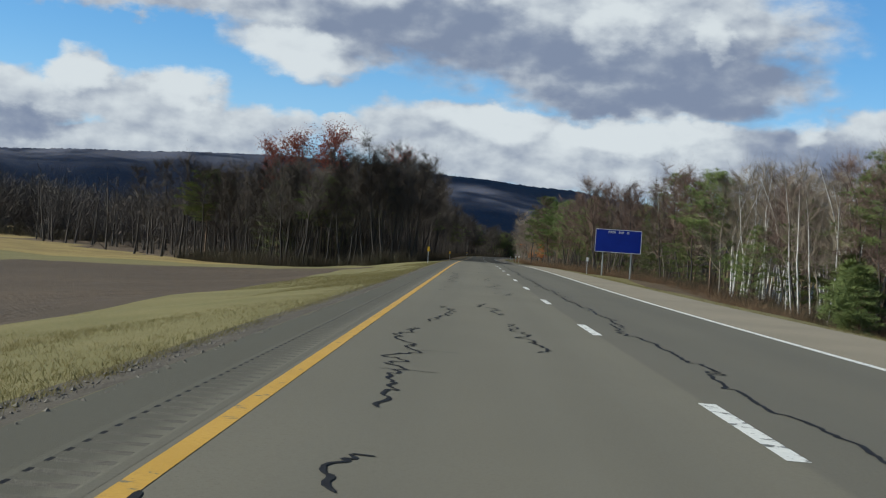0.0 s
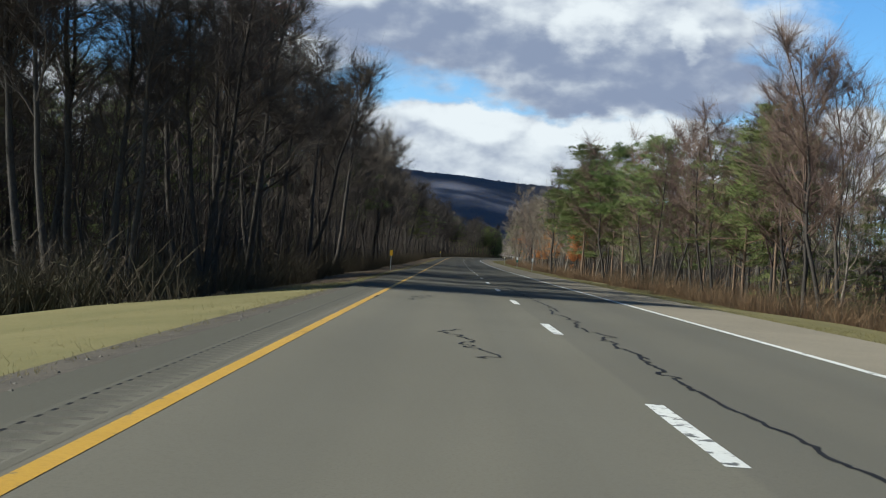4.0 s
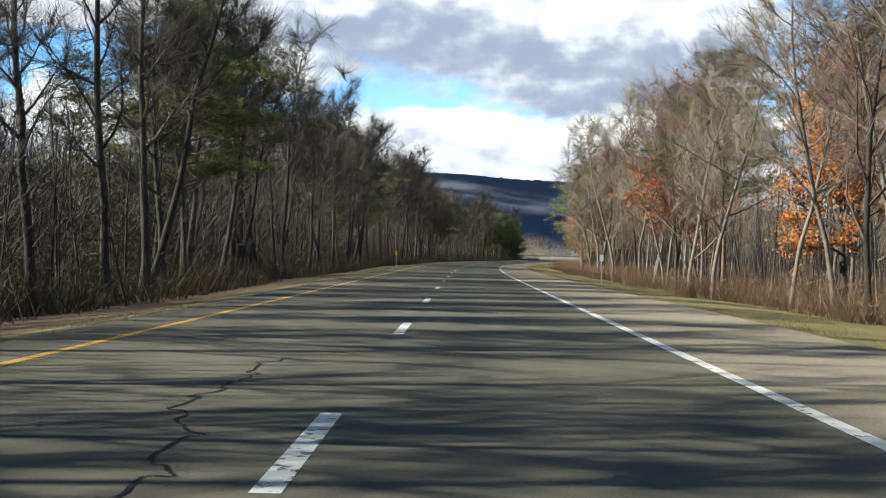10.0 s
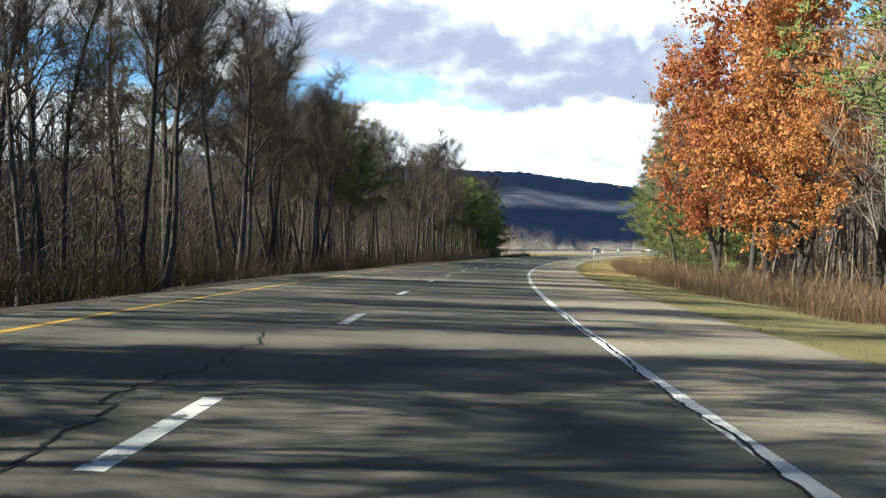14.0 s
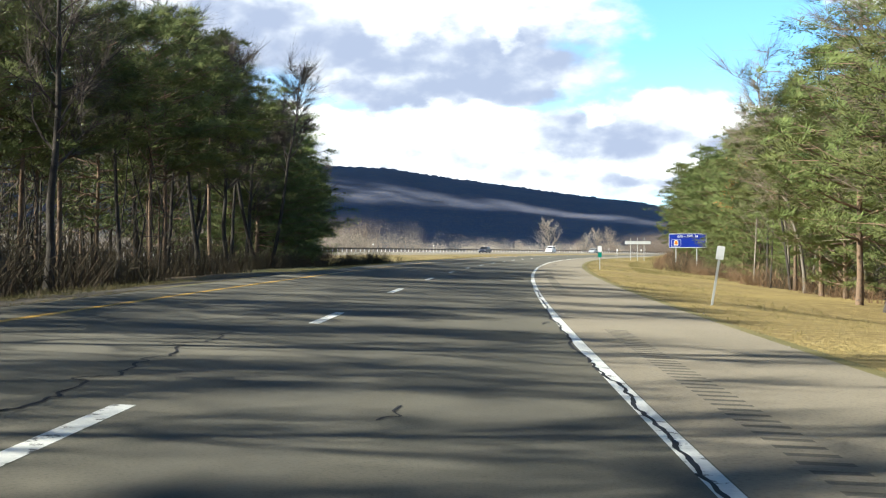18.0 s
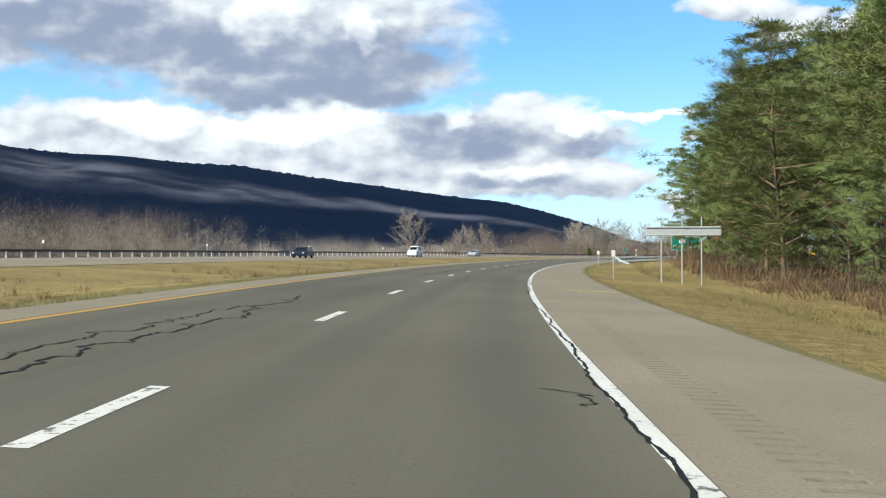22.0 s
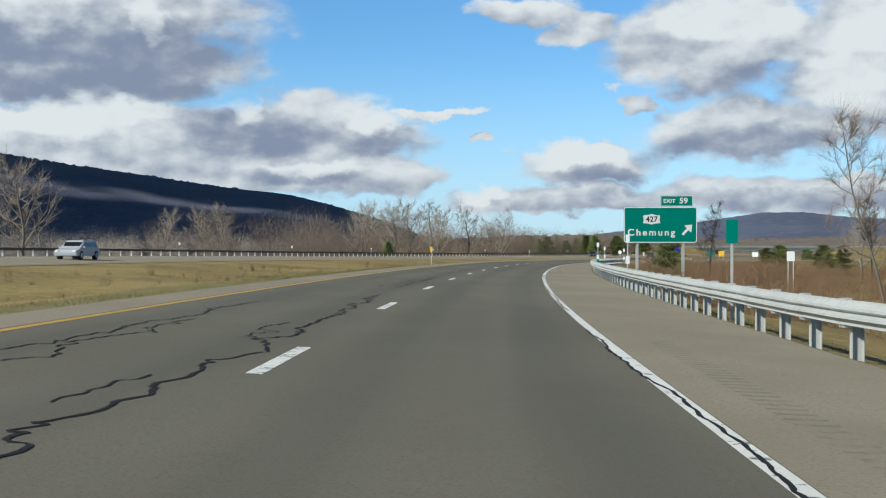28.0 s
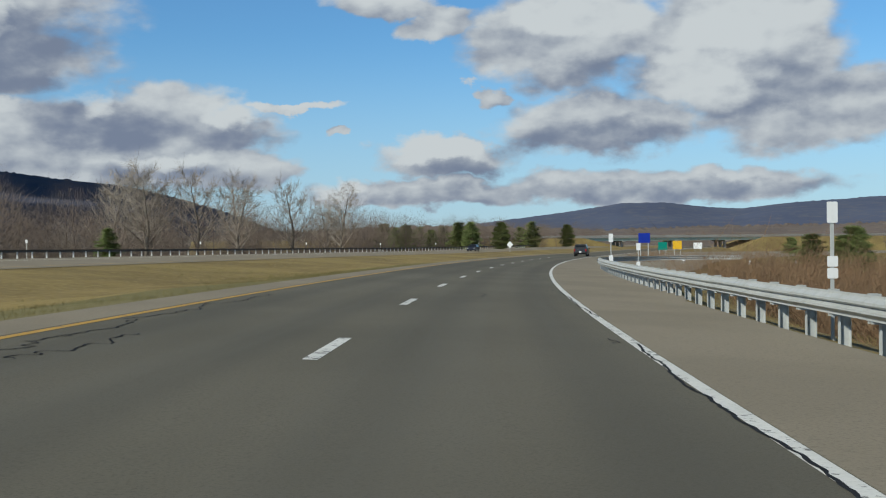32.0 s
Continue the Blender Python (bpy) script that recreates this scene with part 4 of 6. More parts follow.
while s < 600:
    base = 12.0 if s < 480 else 14.5
    size = 1.0
    if s < 235:
        base = float(np.interp(s, [85, 110, 128, 154, 158, 176, 235], [27.5, 30, 28.5, 21.5, 21.5, 15.5, 12.5]))
        size = 1.05 if s < 175 else 1.0
    if 466 < s < 514:
        base = 20.0
    l = base + rng.random() ** 1.4 * 5.5
    evergreen = 0.16 if s < 222 else 0.32 if s < 290 else 0.08 if s < 430 else 0.2 if s < 470 else 0.0 if s < 512 else 0.72
    pick = rng.random()
    if 104 < s < 140 and pick < 0.8:
        set_tree("birch", rng.randrange(2), s, l - 0.5 + rng.random() * 4, rng.uniform(1.05, 1.4))
        s -= 2.2
    elif pick < evergreen:
        set_tree("pine", rng.choice((1, 2, 5) if s < 512 else (0, 3, 0)), s, l + 1, rng.uniform(0.75, 0.98) * size * (0.9 if 195 < s < 245 else 1.0))
    elif pick < evergreen + (0.75 if s < 200 else 0.91 if s < 222 else 0.75 if s < 235 else 0.32):
        set_tree("brown", rng.randrange(3), s, l, rng.uniform(0.76, 0.98) * size)
    else:
        set_tree("tan", rng.randrange(4), s, l, rng.uniform(0.8, 1.08) * size)
    s += rng.uniform(1.6, 3.0) if s < 235 else rng.uniform(2.7, 4.6)
for k in range(8):
    set_tree("birch", k % 2, rng.uniform(96, 138), rng.uniform(25.5, 31.0), rng.uniform(0.95, 1.25))
for k in range(9):
    set_tree("pine", 3, 118 + 10 * k + rng.uniform(-3, 3), float(np.interp(118 + 10 * k, [128, 158, 200], [28, 23, 17.5])) + rng.uniform(-1, 2.5), rng.uniform(0.5, 0.85))
for s, l, k in ((87, 26.0, 0.5), (92, 27, 0.55), (97, 28, 0.6)):
    set_tree("cedar", 0, s, l, k * 1.6)
# the stand of pines before the open slope
for row, l0 in enumerate((22.5, 27.5)):
    s = 590.0 + row * 2
    while s < 784 - row * 3:
        l = l0 + rng.uniform(-1.5, 1.5) - (4 if s < 625 else 0) - (3.5 if s > 740 else 0) + (3.5 if 682 < s < 714 else 0)
        if rng.random() < (0.88 if s > 645 else 0.62):
            set_tree("pine", rng.choice((0, 3, 3, 3, 1)) if row == 0 else rng.choice((4, 5)), s, l, (rng.uniform(0.88, 1.1) + 0.04 * row) * (0.86 if s < 665 else 1.0))
        else:
            set_tree("tan", rng.randrange(4), s, l, rng.uniform(0.8, 1.0))
        s += rng.uniform(3.4, 5.4)
for k in (0, 1, 2, 3, 4, 5, 6, 7, 12, 13, 14, 15):
    set_tree("pine", 3, 628 + 8.4 * k + rng.uniform(-2, 2), 20.3 + rng.uniform(-0.8, 1.2) - (2.5 if k > 13 else 0), rng.uniform(0.4, 0.62))
for s, l, k, kind in ((783, 17.6, 0.98, 0), (789, 21, 1.05, 3), (779, 15.6, 0.5, 3), (795, 27, 0.9, 0), (774, 18.5, 1.0, 3)):
    set_tree("pine", kind, s, l, k)
# oaks in colour
for i, (s, l, k) in enumerate([(264, 12.5, 0.42), (300, 12.5, 0.5), (352, 15.5, 0.8), (386, 14.6, 0.95), (398, 17, 0.9), (488, 17.0, 1.2), (492, 15.2, 1.12), (499, 17.5, 1.3), (505, 15.5, 1.15), (482, 19.0, 1.2), (497, 14.2, 0.8), (480, 15.0, 0.7), (556, 18, 0.75), (668, 21.5, 0.72), (772, 18.5, 0.42)]):
    set_tree("oak", i % 3, s, l, k)
for s, l, k in [(180, -26, 1.3), (184, -30, 1.26), (178, -31, 1.15), (203, -17, 1.18), (330, -13, 0.6), (683, -24.5, 0.68)]:
    set_tree("red", 0, s, l, k)
set_tree("pine", 1, 256.3, 12.6, 1.02)
set_tree("pine", 0, 261, 14.5, 0.95)
set_tree("bare", 1, 276, 10.8, 0.9)
# lone trees beyond the far road and on the slope
for s, l, k in ((1004, -72, 1.0), (1132, -58, 0.95), (1147, -118, 1.0), (1164, -80, 1.1), (1150, -66, 0.95), (1245, -70, 0.95), (1262, -74, 0.9), (1090, -95, 0.8), (1175, -62, 1.0), (1189, -76, 1.2), (1223, -70, 1.15), (1226, -60, 1.1), (1176, -84, 1.15), (1210, -77, 1.25), (1127, -100, 1.0)):
    set_tree("willow", 0, s, l, k)
for s, l, k, kind, i in ((890.6, 21.2, 0.8, "tan", 1), (856, 23.2, 0.72, "bare", 3), (857, 27.0, 1.0, "birch", 0), (841, 27.5, 0.95, "bare", 1), (848, 29.5, 0.9, "tan", 0), (921, 23, 0.9, "tan", 2), (996, 19, 0.62, "bare", 0), (985, 52, 0.9, "tan", 3), (1060, 46, 0.85, "bare", 2), (1000, 47, 0.75, "bare", 4), (1096, 47, 0.8, "willow", 0)):
    set_tree(kind, i, s, l, k)
for s, l, k in ((979, 13.8, 0.72), (1109, 29.5, 0.85), (1098, 32, 0.95), (1093, 40, 0.95), (1137, 45, 1.0), (1060, 52, 0.8), (1170, 40, 0.9), (1100, -48, 0.6), (1290, -46, 1.2), (1280, -36, 1.1), (1300, -52, 1.3), (1330, -60, 1.2), (1210, 34, 0.9), (1339, -75, 1.3), (1347, -41, 1.3), (1364, -55, 1.3), (1308, -73, 1.2), (1379, -79, 1.4), (1390, -73, 1.3), (1388, -38, 1.2), (1320, -66, 1.1), (1355, -47, 1.1), (1302, -68, 1.3), (1312, -78, 1.4)):
    set_tree("cedar", 0, s, l, k)

def far_tree(rng, wood, leaf, x, y, z, height, thick, first, twigs, fine, wide):
    """A light tree for the depth of the woods: a stem, a dozen limbs and a rounded crown of twigs."""
    lean = rng.normal(0, 0.06, 2)
    top = np.array([x + lean[0] * height, y + lean[1] * height, z + height * 0.9])
    foot = np.array([x, y, z - 0.3])
    wood.limb([foot, foot + (top - foot) * 0.5 + rng.normal(0, 0.25, 3) * np.array([1, 1, 0]), top], [thick, thick * 0.65, 0.015], 4)
    mid, half = (1 + first) / 2, (1 - first) / 2

    def crown(n, low):
        d = rng.normal(0, 1, (n, 3))
        d *= (low + (1 - low) * rng.uniform(0, 1, (n, 1)) ** 0.5) / np.linalg.norm(d, axis=1)[:, None]
        d[:, 2] += 0.06 * rng.normal(0, 1, n)
        return foot + (top - foot) * mid + d * np.array([wide, wide, half * 1.04]) * height * rng.uniform(0.85, 1.1, (n, 1))

    ends = crown(11, 0.7)
    h = np.clip((ends[:, 2] - foot[2]) / height - rng.uniform(0.15, 0.35, 11), first * 0.7, 0.9)
    start = foot + (top - foot) * h[:, None]
    leaf.spikes(start, ends, thick * 0.25)
    root = crown(twigs, 0.25)
    out = root - (foot + (top - foot) * (first * 0.8))
    out /= np.linalg.norm(out, axis=1)[:, None] + 1e-9
    leaf.sprays(root, root + (out + rng.normal(0, 0.45, (twigs, 3))) * height * rng.uniform(0.05, 0.12, (twigs, 1)), fine)


def deep_woods(name, seed, count, s_range, l_range, height, first, materials, label, twigs=60, keep=None, thick=(0.07, 0.15), fine=0.024, wide=0.2, vary=(0.75, 1.12)):
    r = np.random.default_rng(seed)
    wood, leaf = Wood(), Wood()
    for _ in range(count):
        s, l = r.uniform(*s_range), r.uniform(*l_range)
        if keep and not keep(s, l):
            continue
        x, y, z = place(s, l)
        far_tree(r, wood, leaf, x, y, z, height * r.uniform(*vary), r.uniform(*thick), first, twigs, fine, wide)
    root = thing(name, Matrix.Identity(4), label, "woods")
    root["kind"] = "stuff"
    part("trunks", wood.mesh("trunks", materials["trunk"]), None, root)
    part("branches", leaf.mesh("branches", materials["crown"]), None, root)
    return root


deep_woods("woods", 1, 1700, (160, 690), (-52, -20), 12.0, 0.25, DARK, "dim depth of leafless woods with close grey trunks", 120, lambda s, l: in_woods(s, l) and (s < 600 or left_front(s) - 1 > l > -26.8), (0.035, 0.11), 0.03)
deep_woods("woods", 12, 560, (160, 605), (-21, -10.5), 9.5, 0.25, DARK, "slender leafless trees behind the first row", 120, lambda s, l: l < left_front(s) - 1.2 and in_woods(s, l), (0.03, 0.075), 0.022)
deep_woods("woods", 13, 230, (163, 600), (-14.5, -10.2), 6.5, 0.2, DARK, "thin saplings under the edge of the woods", 110, lambda s, l: l < left_front(s) + 0.2 and in_woods(s, l), (0.02, 0.045), 0.016)
deep_woods("woods", 2, 600, (150, 600), (-95, -45), 14, 0.03, DARK, "dark far depth of the woods", 110, in_woods, (0.12, 0.24), 0.07)
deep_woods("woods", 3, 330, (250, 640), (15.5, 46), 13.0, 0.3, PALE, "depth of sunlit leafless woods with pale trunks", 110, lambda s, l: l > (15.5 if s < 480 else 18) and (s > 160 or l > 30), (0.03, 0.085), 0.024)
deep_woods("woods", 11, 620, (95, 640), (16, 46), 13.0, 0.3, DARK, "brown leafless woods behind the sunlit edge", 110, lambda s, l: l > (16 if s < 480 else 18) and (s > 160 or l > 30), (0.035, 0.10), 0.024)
deep_woods("woods", 10, 200, (70, 112), (31, 58), 12, 0.2, DARK, "young brown leafless woods", 100, fine=0.022)
deep_woods("woods", 4, 560, (30, 790), (45, 80), 13, 0.15, DARK, "far depth of the woods beside the road", 60, thick=(0.12, 0.22), fine=0.06)
deep_woods("woods", 5, 560, (262, 430), (-200, -94), 15, 0.08, DARK, "distant dark woods beyond the ploughed field", 300, thick=(0.06, 0.10), fine=0.075, wide=0.26)
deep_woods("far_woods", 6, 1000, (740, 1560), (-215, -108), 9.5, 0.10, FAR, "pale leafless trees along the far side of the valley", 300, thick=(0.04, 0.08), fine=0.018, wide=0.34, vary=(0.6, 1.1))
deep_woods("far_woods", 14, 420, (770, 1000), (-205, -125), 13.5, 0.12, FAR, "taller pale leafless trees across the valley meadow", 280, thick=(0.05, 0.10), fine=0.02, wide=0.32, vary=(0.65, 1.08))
deep_woods("far_woods", 7, 420, (1080, 1560), (-105, -54), 12.5, 0.08, BROWN, "brown leafless trees beyond the far road", 780, thick=(0.04, 0.09), fine=0.017, wide=0.34, vary=(0.5, 1.05))
deep_woods("far_woods", 8, 420, (1330, 1560), (-90, 170), 8, 0.05, BROWN, "low woods behind the overpass", 140, lambda s, l: math.hypot(place(s, l)[0] - 167.5, place(s, l)[1] - 936.8) > 548 or l < -40, fine=0.06, wide=0.36)
deep_woods("far_woods", 9, 150, (925, 1045), (-215, -150), 17.5, 0.05, BROWN, "mass of brown leafless trees across the valley", 800, thick=(0.06, 0.12), fine=0.026, wide=0.36)

# ---------------------------------------------------------------- hills


def hill(name, centre, az0, az1, step, profile, near, crest, material, label, rough, seed):
    """A wooded ridge: rises from the valley to a crest whose height over the eye is given in degrees by bearing."""
    az = np.arange(az0, az1 + step, step)
    top = np.tan(np.radians(np.interp(az, [p[0] for p in profile], [p[1] for p in profile]))) * crest
    rows = np.concatenate([np.linspace(0, 1, 46), [1.12, 1.3]])
    verts = []
    r = np.random.default_rng(seed)
    folds = [(r.uniform(4, 16), r.uniform(0, 6), r.uniform(-0.05, 0.05)) for _ in range(6)]
    for k in rows:
        dist = near + (crest - near) * k
        fold = sum(np.sin(np.radians(az) * f * 4 + p + k * 3 * d) for f, p, d in folds) / 6
        z = np.where(k <= 1, top * (0.5 - 0.5 * math.cos(math.pi * min(k, 1))) * (1 + 0.10 * fold * math.sin(math.pi * min(k, 1))), top * (1 - 2.0 * (k - 1)))
        z = z + (r.random(len(az)) ** 2) * rough * (1.0 if 0.93 < k < 1.05 else 0.0) - 4.5
        verts.append(np.stack([centre[0] + dist * np.sin(np.radians(az)), centre[1] + dist * np.cos(np.radians(az)), z], -1))
    verts = np.array(verts)
    n, m = verts.shape[:2]
    k = np.arange(n * m).reshape(n, m)
    faces = np.stack([k[:-1, :-1], k[:-1, 1:], k[1:, 1:], k[1:, :-1]], -1).reshape(-1, 4)
    return tagged(new(name, mesh_of(name, verts.reshape(-1, 3), faces, material, smooth=True)), label, "hill", kind="structure")


# blue distance haze is mixed into the base colours of the ridge and far hills
HILLWOOD_HAZY = surface("hazy_hillside_wood", ((0.080, 0.087, 0.128), (0.060, 0.072, 0.116), (0.125, 0.114, 0.112)), 0.008, 0.09, 0.95, 0.5, 0.12)
HILLFAR_HAZY = surface("hazy_far_hills", ((0.070, 0.083, 0.130), (0.056, 0.069, 0.116), (0.112, 0.112, 0.130)), 0.004, 0.03, 0.95, 0)
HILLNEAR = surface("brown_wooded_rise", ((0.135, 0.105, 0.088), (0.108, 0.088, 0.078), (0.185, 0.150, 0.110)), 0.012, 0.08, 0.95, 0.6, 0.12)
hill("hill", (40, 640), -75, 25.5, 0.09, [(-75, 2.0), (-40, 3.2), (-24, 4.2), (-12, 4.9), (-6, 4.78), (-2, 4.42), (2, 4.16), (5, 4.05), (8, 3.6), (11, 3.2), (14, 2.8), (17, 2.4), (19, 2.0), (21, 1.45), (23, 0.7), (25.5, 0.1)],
     1350, 2600, HILLWOOD_HAZY, "long wooded ridge in cloud shadow across the valley", 3.0, 3)
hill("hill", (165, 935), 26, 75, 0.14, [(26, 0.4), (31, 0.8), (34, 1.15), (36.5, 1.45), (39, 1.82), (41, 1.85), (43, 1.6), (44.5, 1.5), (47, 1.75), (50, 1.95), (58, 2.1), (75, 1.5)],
     1900, 3300, HILLFAR_HAZY, "distant wooded hills coloured with blue haze", 2.0, 4)
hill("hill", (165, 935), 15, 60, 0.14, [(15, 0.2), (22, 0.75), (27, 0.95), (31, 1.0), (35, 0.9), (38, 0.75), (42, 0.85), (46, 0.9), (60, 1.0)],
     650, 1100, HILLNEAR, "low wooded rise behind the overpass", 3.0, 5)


def cloud_stuff(centre, off, gap):
    """Cloud that thins out to a ragged rift; gap: distance and half width of the rift at two bearings."""
    m = bpy.data.materials.new("cloud_vapour")
    m.use_nodes = True
    g = Graph(m.node_tree)
    out, p, clear, both = g.add("ShaderNodeOutputMaterial"), g.add("ShaderNodeBsdfDiffuse"), g.add("ShaderNodeBsdfTransparent"), g.add("ShaderNodeMixShader")
    p.inputs[0].default_value = (0.8, 0.8, 0.8, 1)
    where = g.add("ShaderNodeNewGeometry").outputs["Position"]
    sep = g.add("ShaderNodeSeparateXYZ")
    g.put(where, sep.inputs[0])
    x, y = g.math("SUBTRACT", sep.outputs[0], centre[0] + off.x), g.math("SUBTRACT", sep.outputs[1], centre[1] + off.y)
    far = g.math("SQRT", g.math("ADD", g.math("MULTIPLY", x, x), g.math("MULTIPLY", y, y)))
    az = g.math("MULTIPLY", g.math("ARCTAN2", x, y), 57.2958)
    (a0, d0, w0), (a1, d1, w1) = gap
    mid = g.math("MULTIPLY_ADD", az, (d1 - d0) / (a1 - a0), d0 - a0 * (d1 - d0) / (a1 - a0))
    wide = g.math("MAXIMUM", g.math("MULTIPLY_ADD", az, (w1 - w0) / (a1 - a0), w0 - a0 * (w1 - w0) / (a1 - a0)), 30.0)
    wave = g.math("MULTIPLY", g.math("SUBTRACT", g.noise(where, 0.0035, 5.0, 0.65), 0.5), 300.0)
    u = g.math("DIVIDE", g.math("ABSOLUTE", g.math("ADD", g.math("SUBTRACT", far, mid), wave)), wide)
    patch = g.span(g.noise(where, 0.011, 4.0, 0.65), 0.36, 0.62, 0.1, 0.85)
    hole = g.math("MULTIPLY", g.span(u, 0.15, 1.25, 1.0, 0.0), patch)
    g.put(g.math("SUBTRACT", 1.0, hole), both.inputs[0])
    g.links.new(clear.outputs[0], both.inputs[1]), g.links.new(p.outputs[0], both.inputs[2])
    g.links.new(both.outputs[0], out.inputs[0])
    return m


def cloud(centre, az0, az1, r0, r1, high, seed, gap):
    """An unseen flat cloud deck high up to the sun's side, added so that its shade lies on the ground between the given
    bearings and distances.
    """
    r = np.random.default_rng(seed)
    off = toward(SUN_AZ, SUN_EL) * (high / math.sin(radians(SUN_EL)))
    n, m = 60, 24
    a, k = np.meshgrid(np.radians(np.linspace(az0, az1, n)), np.linspace(0, 1, m), indexing="ij")
    wave = sum(np.sin(a * f + p) for f, p in ((9, 1), (17, 4), (31, 2), (53, 5))) * 0.02 * (r1 - r0)
    dist = r0 + (r1 - r0) * k + wave * (np.abs(k - 0.5) > 0.4)
    x, y = centre[0] + dist * np.sin(a) + off.x, centre[1] + dist * np.cos(a) + off.y
    z = off.z + 40 * np.sin(np.pi * k) * r.uniform(0.7, 1.1, x.shape)
    i = np.arange(n * m).reshape(n, m)
    f = np.stack([i[:-1, :-1], i[:-1, 1:], i[1:, 1:], i[1:, :-1]], -1).reshape(-1, 4)
    ob = new("cloud", mesh_of("cloud", np.stack([x, y, z], -1).reshape(-1, 3), f, cloud_stuff(centre, off, gap), smooth=True))
    return tagged(ob, "unseen flat cloud deck added to shade the hills", "cloud", kind="structure")


# added out of view; its rift leaves a sunlit band across the ridge
cloud((40, 640), -40, 26, 1200, 2950, 1000, 1, ((-6, 2260, 230), (14, 2030, 80)))

# ---------------------------------------------------------------- brush and grass


def brush(name, seed, places, material, label, tall, stems, thick=0.012, lean=0.45):
    """Leafless shrubs and tall weeds, each a fan of thin stems with side shoots."""
    r = np.random.default_rng(seed)
    w = Wood()
    for s, l, k in places:
        foot = place(s, l)
        h = tall * k * r.uniform(0.6, 1.25)
        base = foot + np.concatenate([r.normal(0, 0.22 * h, (stems, 2)), np.full((stems, 1), -0.05)], 1)
        way = np.concatenate([r.normal(0, lean, (stems, 2)), np.ones((stems, 1))], 1)
        tip = base + way * h * r.uniform(0.45, 1.05, (stems, 1))
        w.spikes(base, tip, thick)
        u = r.uniform(0.3, 0.9, (stems, 1))
        root = base + (tip - base) * u
        w.sprays(root, root + (r.normal(0, 0.5, (stems, 3)) + np.array([0, 0, 0.4])) * h * 0.35, thick * 0.75)
    ob = new(name, w.mesh(name, material))
    return tagged(ob, label, "brush", kind="stuff")


def scatter(seed, n, s_range, l_at, keep=None):
    r = np.random.default_rng(seed)
    out = []
    for _ in range(n):
        s = r.uniform(*s_range)
        l0, l1 = l_at(s)
        l = l0 + (l1 - l0) * r.random() ** 1.3
        if keep is None or keep(s, l):
            out.append((s, l, 0.6 + 0.6 * r.random()))
    return out


def left_edge(s):
    return left_front(s) + 1.3, left_front(s) - 4.5


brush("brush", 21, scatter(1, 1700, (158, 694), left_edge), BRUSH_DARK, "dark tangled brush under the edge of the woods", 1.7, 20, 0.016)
brush("brush", 22, scatter(2, 1500, (85, 570), lambda s: (float(np.interp(s, [85, 128, 156, 176, 215], [20, 22, 18, 13, 10.2])), float(np.interp(s, [85, 128, 156, 176, 215], [28, 29, 23, 18, 15.5])))), BRUSH, "reddish dry weeds and brush along the sunlit woods", 1.35, 30, 0.008, 0.35)
brush("brush", 23, scatter(3, 450, (560, 782), lambda s: (17.5, 26) if s < 690 else (14.0, 23)), BRUSH, "tawny thicket in front of the pines", 1.4, 22, 0.014)
brush("brush", 24, scatter(4, 1500, (866, 1220), lambda s: (10.5 + max(0, (900 - s) * 0.5), 55)), BRUSH, "brown scrub below the guardrail", 2.2, 60, 0.0075, 0.55)
brush("brush", 35, scatter(15, 260, (1000, 1100), lambda s: (12 + max(0, s - 1040) * 0.2, 38)), BRUSH, "tall tangled brown bushes beside the exit ramp", 3.4, 90, 0.011, 0.5)
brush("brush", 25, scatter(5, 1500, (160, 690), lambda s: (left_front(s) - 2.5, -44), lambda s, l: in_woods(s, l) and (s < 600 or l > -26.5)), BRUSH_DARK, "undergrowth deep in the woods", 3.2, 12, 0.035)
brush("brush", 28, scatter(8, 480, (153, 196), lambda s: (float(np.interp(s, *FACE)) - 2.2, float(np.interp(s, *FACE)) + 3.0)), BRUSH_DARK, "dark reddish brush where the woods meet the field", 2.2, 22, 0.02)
brush("brush", 29, scatter(9, 1500, (740, 1560), lambda s: (-104, -215)), TWIG_FAR, "pale thicket along the valley's far side", 3.0, 36, 0.010, 0.5)
brush("brush", 30, scatter(10, 600, (1060, 1500), lambda s: (-50, -105)), TWIG_BROWN, "brown thicket beyond the far road", 3.4, 54, 0.008, 0.5)
brush("brush", 31, scatter(11, 60, (632, 656), lambda s: (-9.0, -13.5)), BRUSH_DARK, "low dark shrubs beside the median grass", 1.2, 22, 0.014)
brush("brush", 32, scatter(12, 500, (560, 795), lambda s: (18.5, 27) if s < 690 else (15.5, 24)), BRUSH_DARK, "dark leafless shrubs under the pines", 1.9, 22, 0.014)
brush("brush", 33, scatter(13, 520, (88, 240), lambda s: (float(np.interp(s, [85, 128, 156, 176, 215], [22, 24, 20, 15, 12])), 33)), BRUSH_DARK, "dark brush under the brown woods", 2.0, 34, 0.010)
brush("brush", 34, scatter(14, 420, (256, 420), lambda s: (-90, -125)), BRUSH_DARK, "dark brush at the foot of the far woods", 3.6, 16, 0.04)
brush("brush", 26, scatter(6, 800, (90, 780), lambda s: (30 if s < 160 else 16 if s < 600 else 26, 46)), BRUSH, "undergrowth deep in the sunlit woods", 2.3, 12, 0.03)
brush("brush", 27, scatter(7, 260, (660, 1000), lambda s: (-10, -22)), BRUSH, "dead weed stalks in the median", 0.55, 12, 0.008, 0.2)


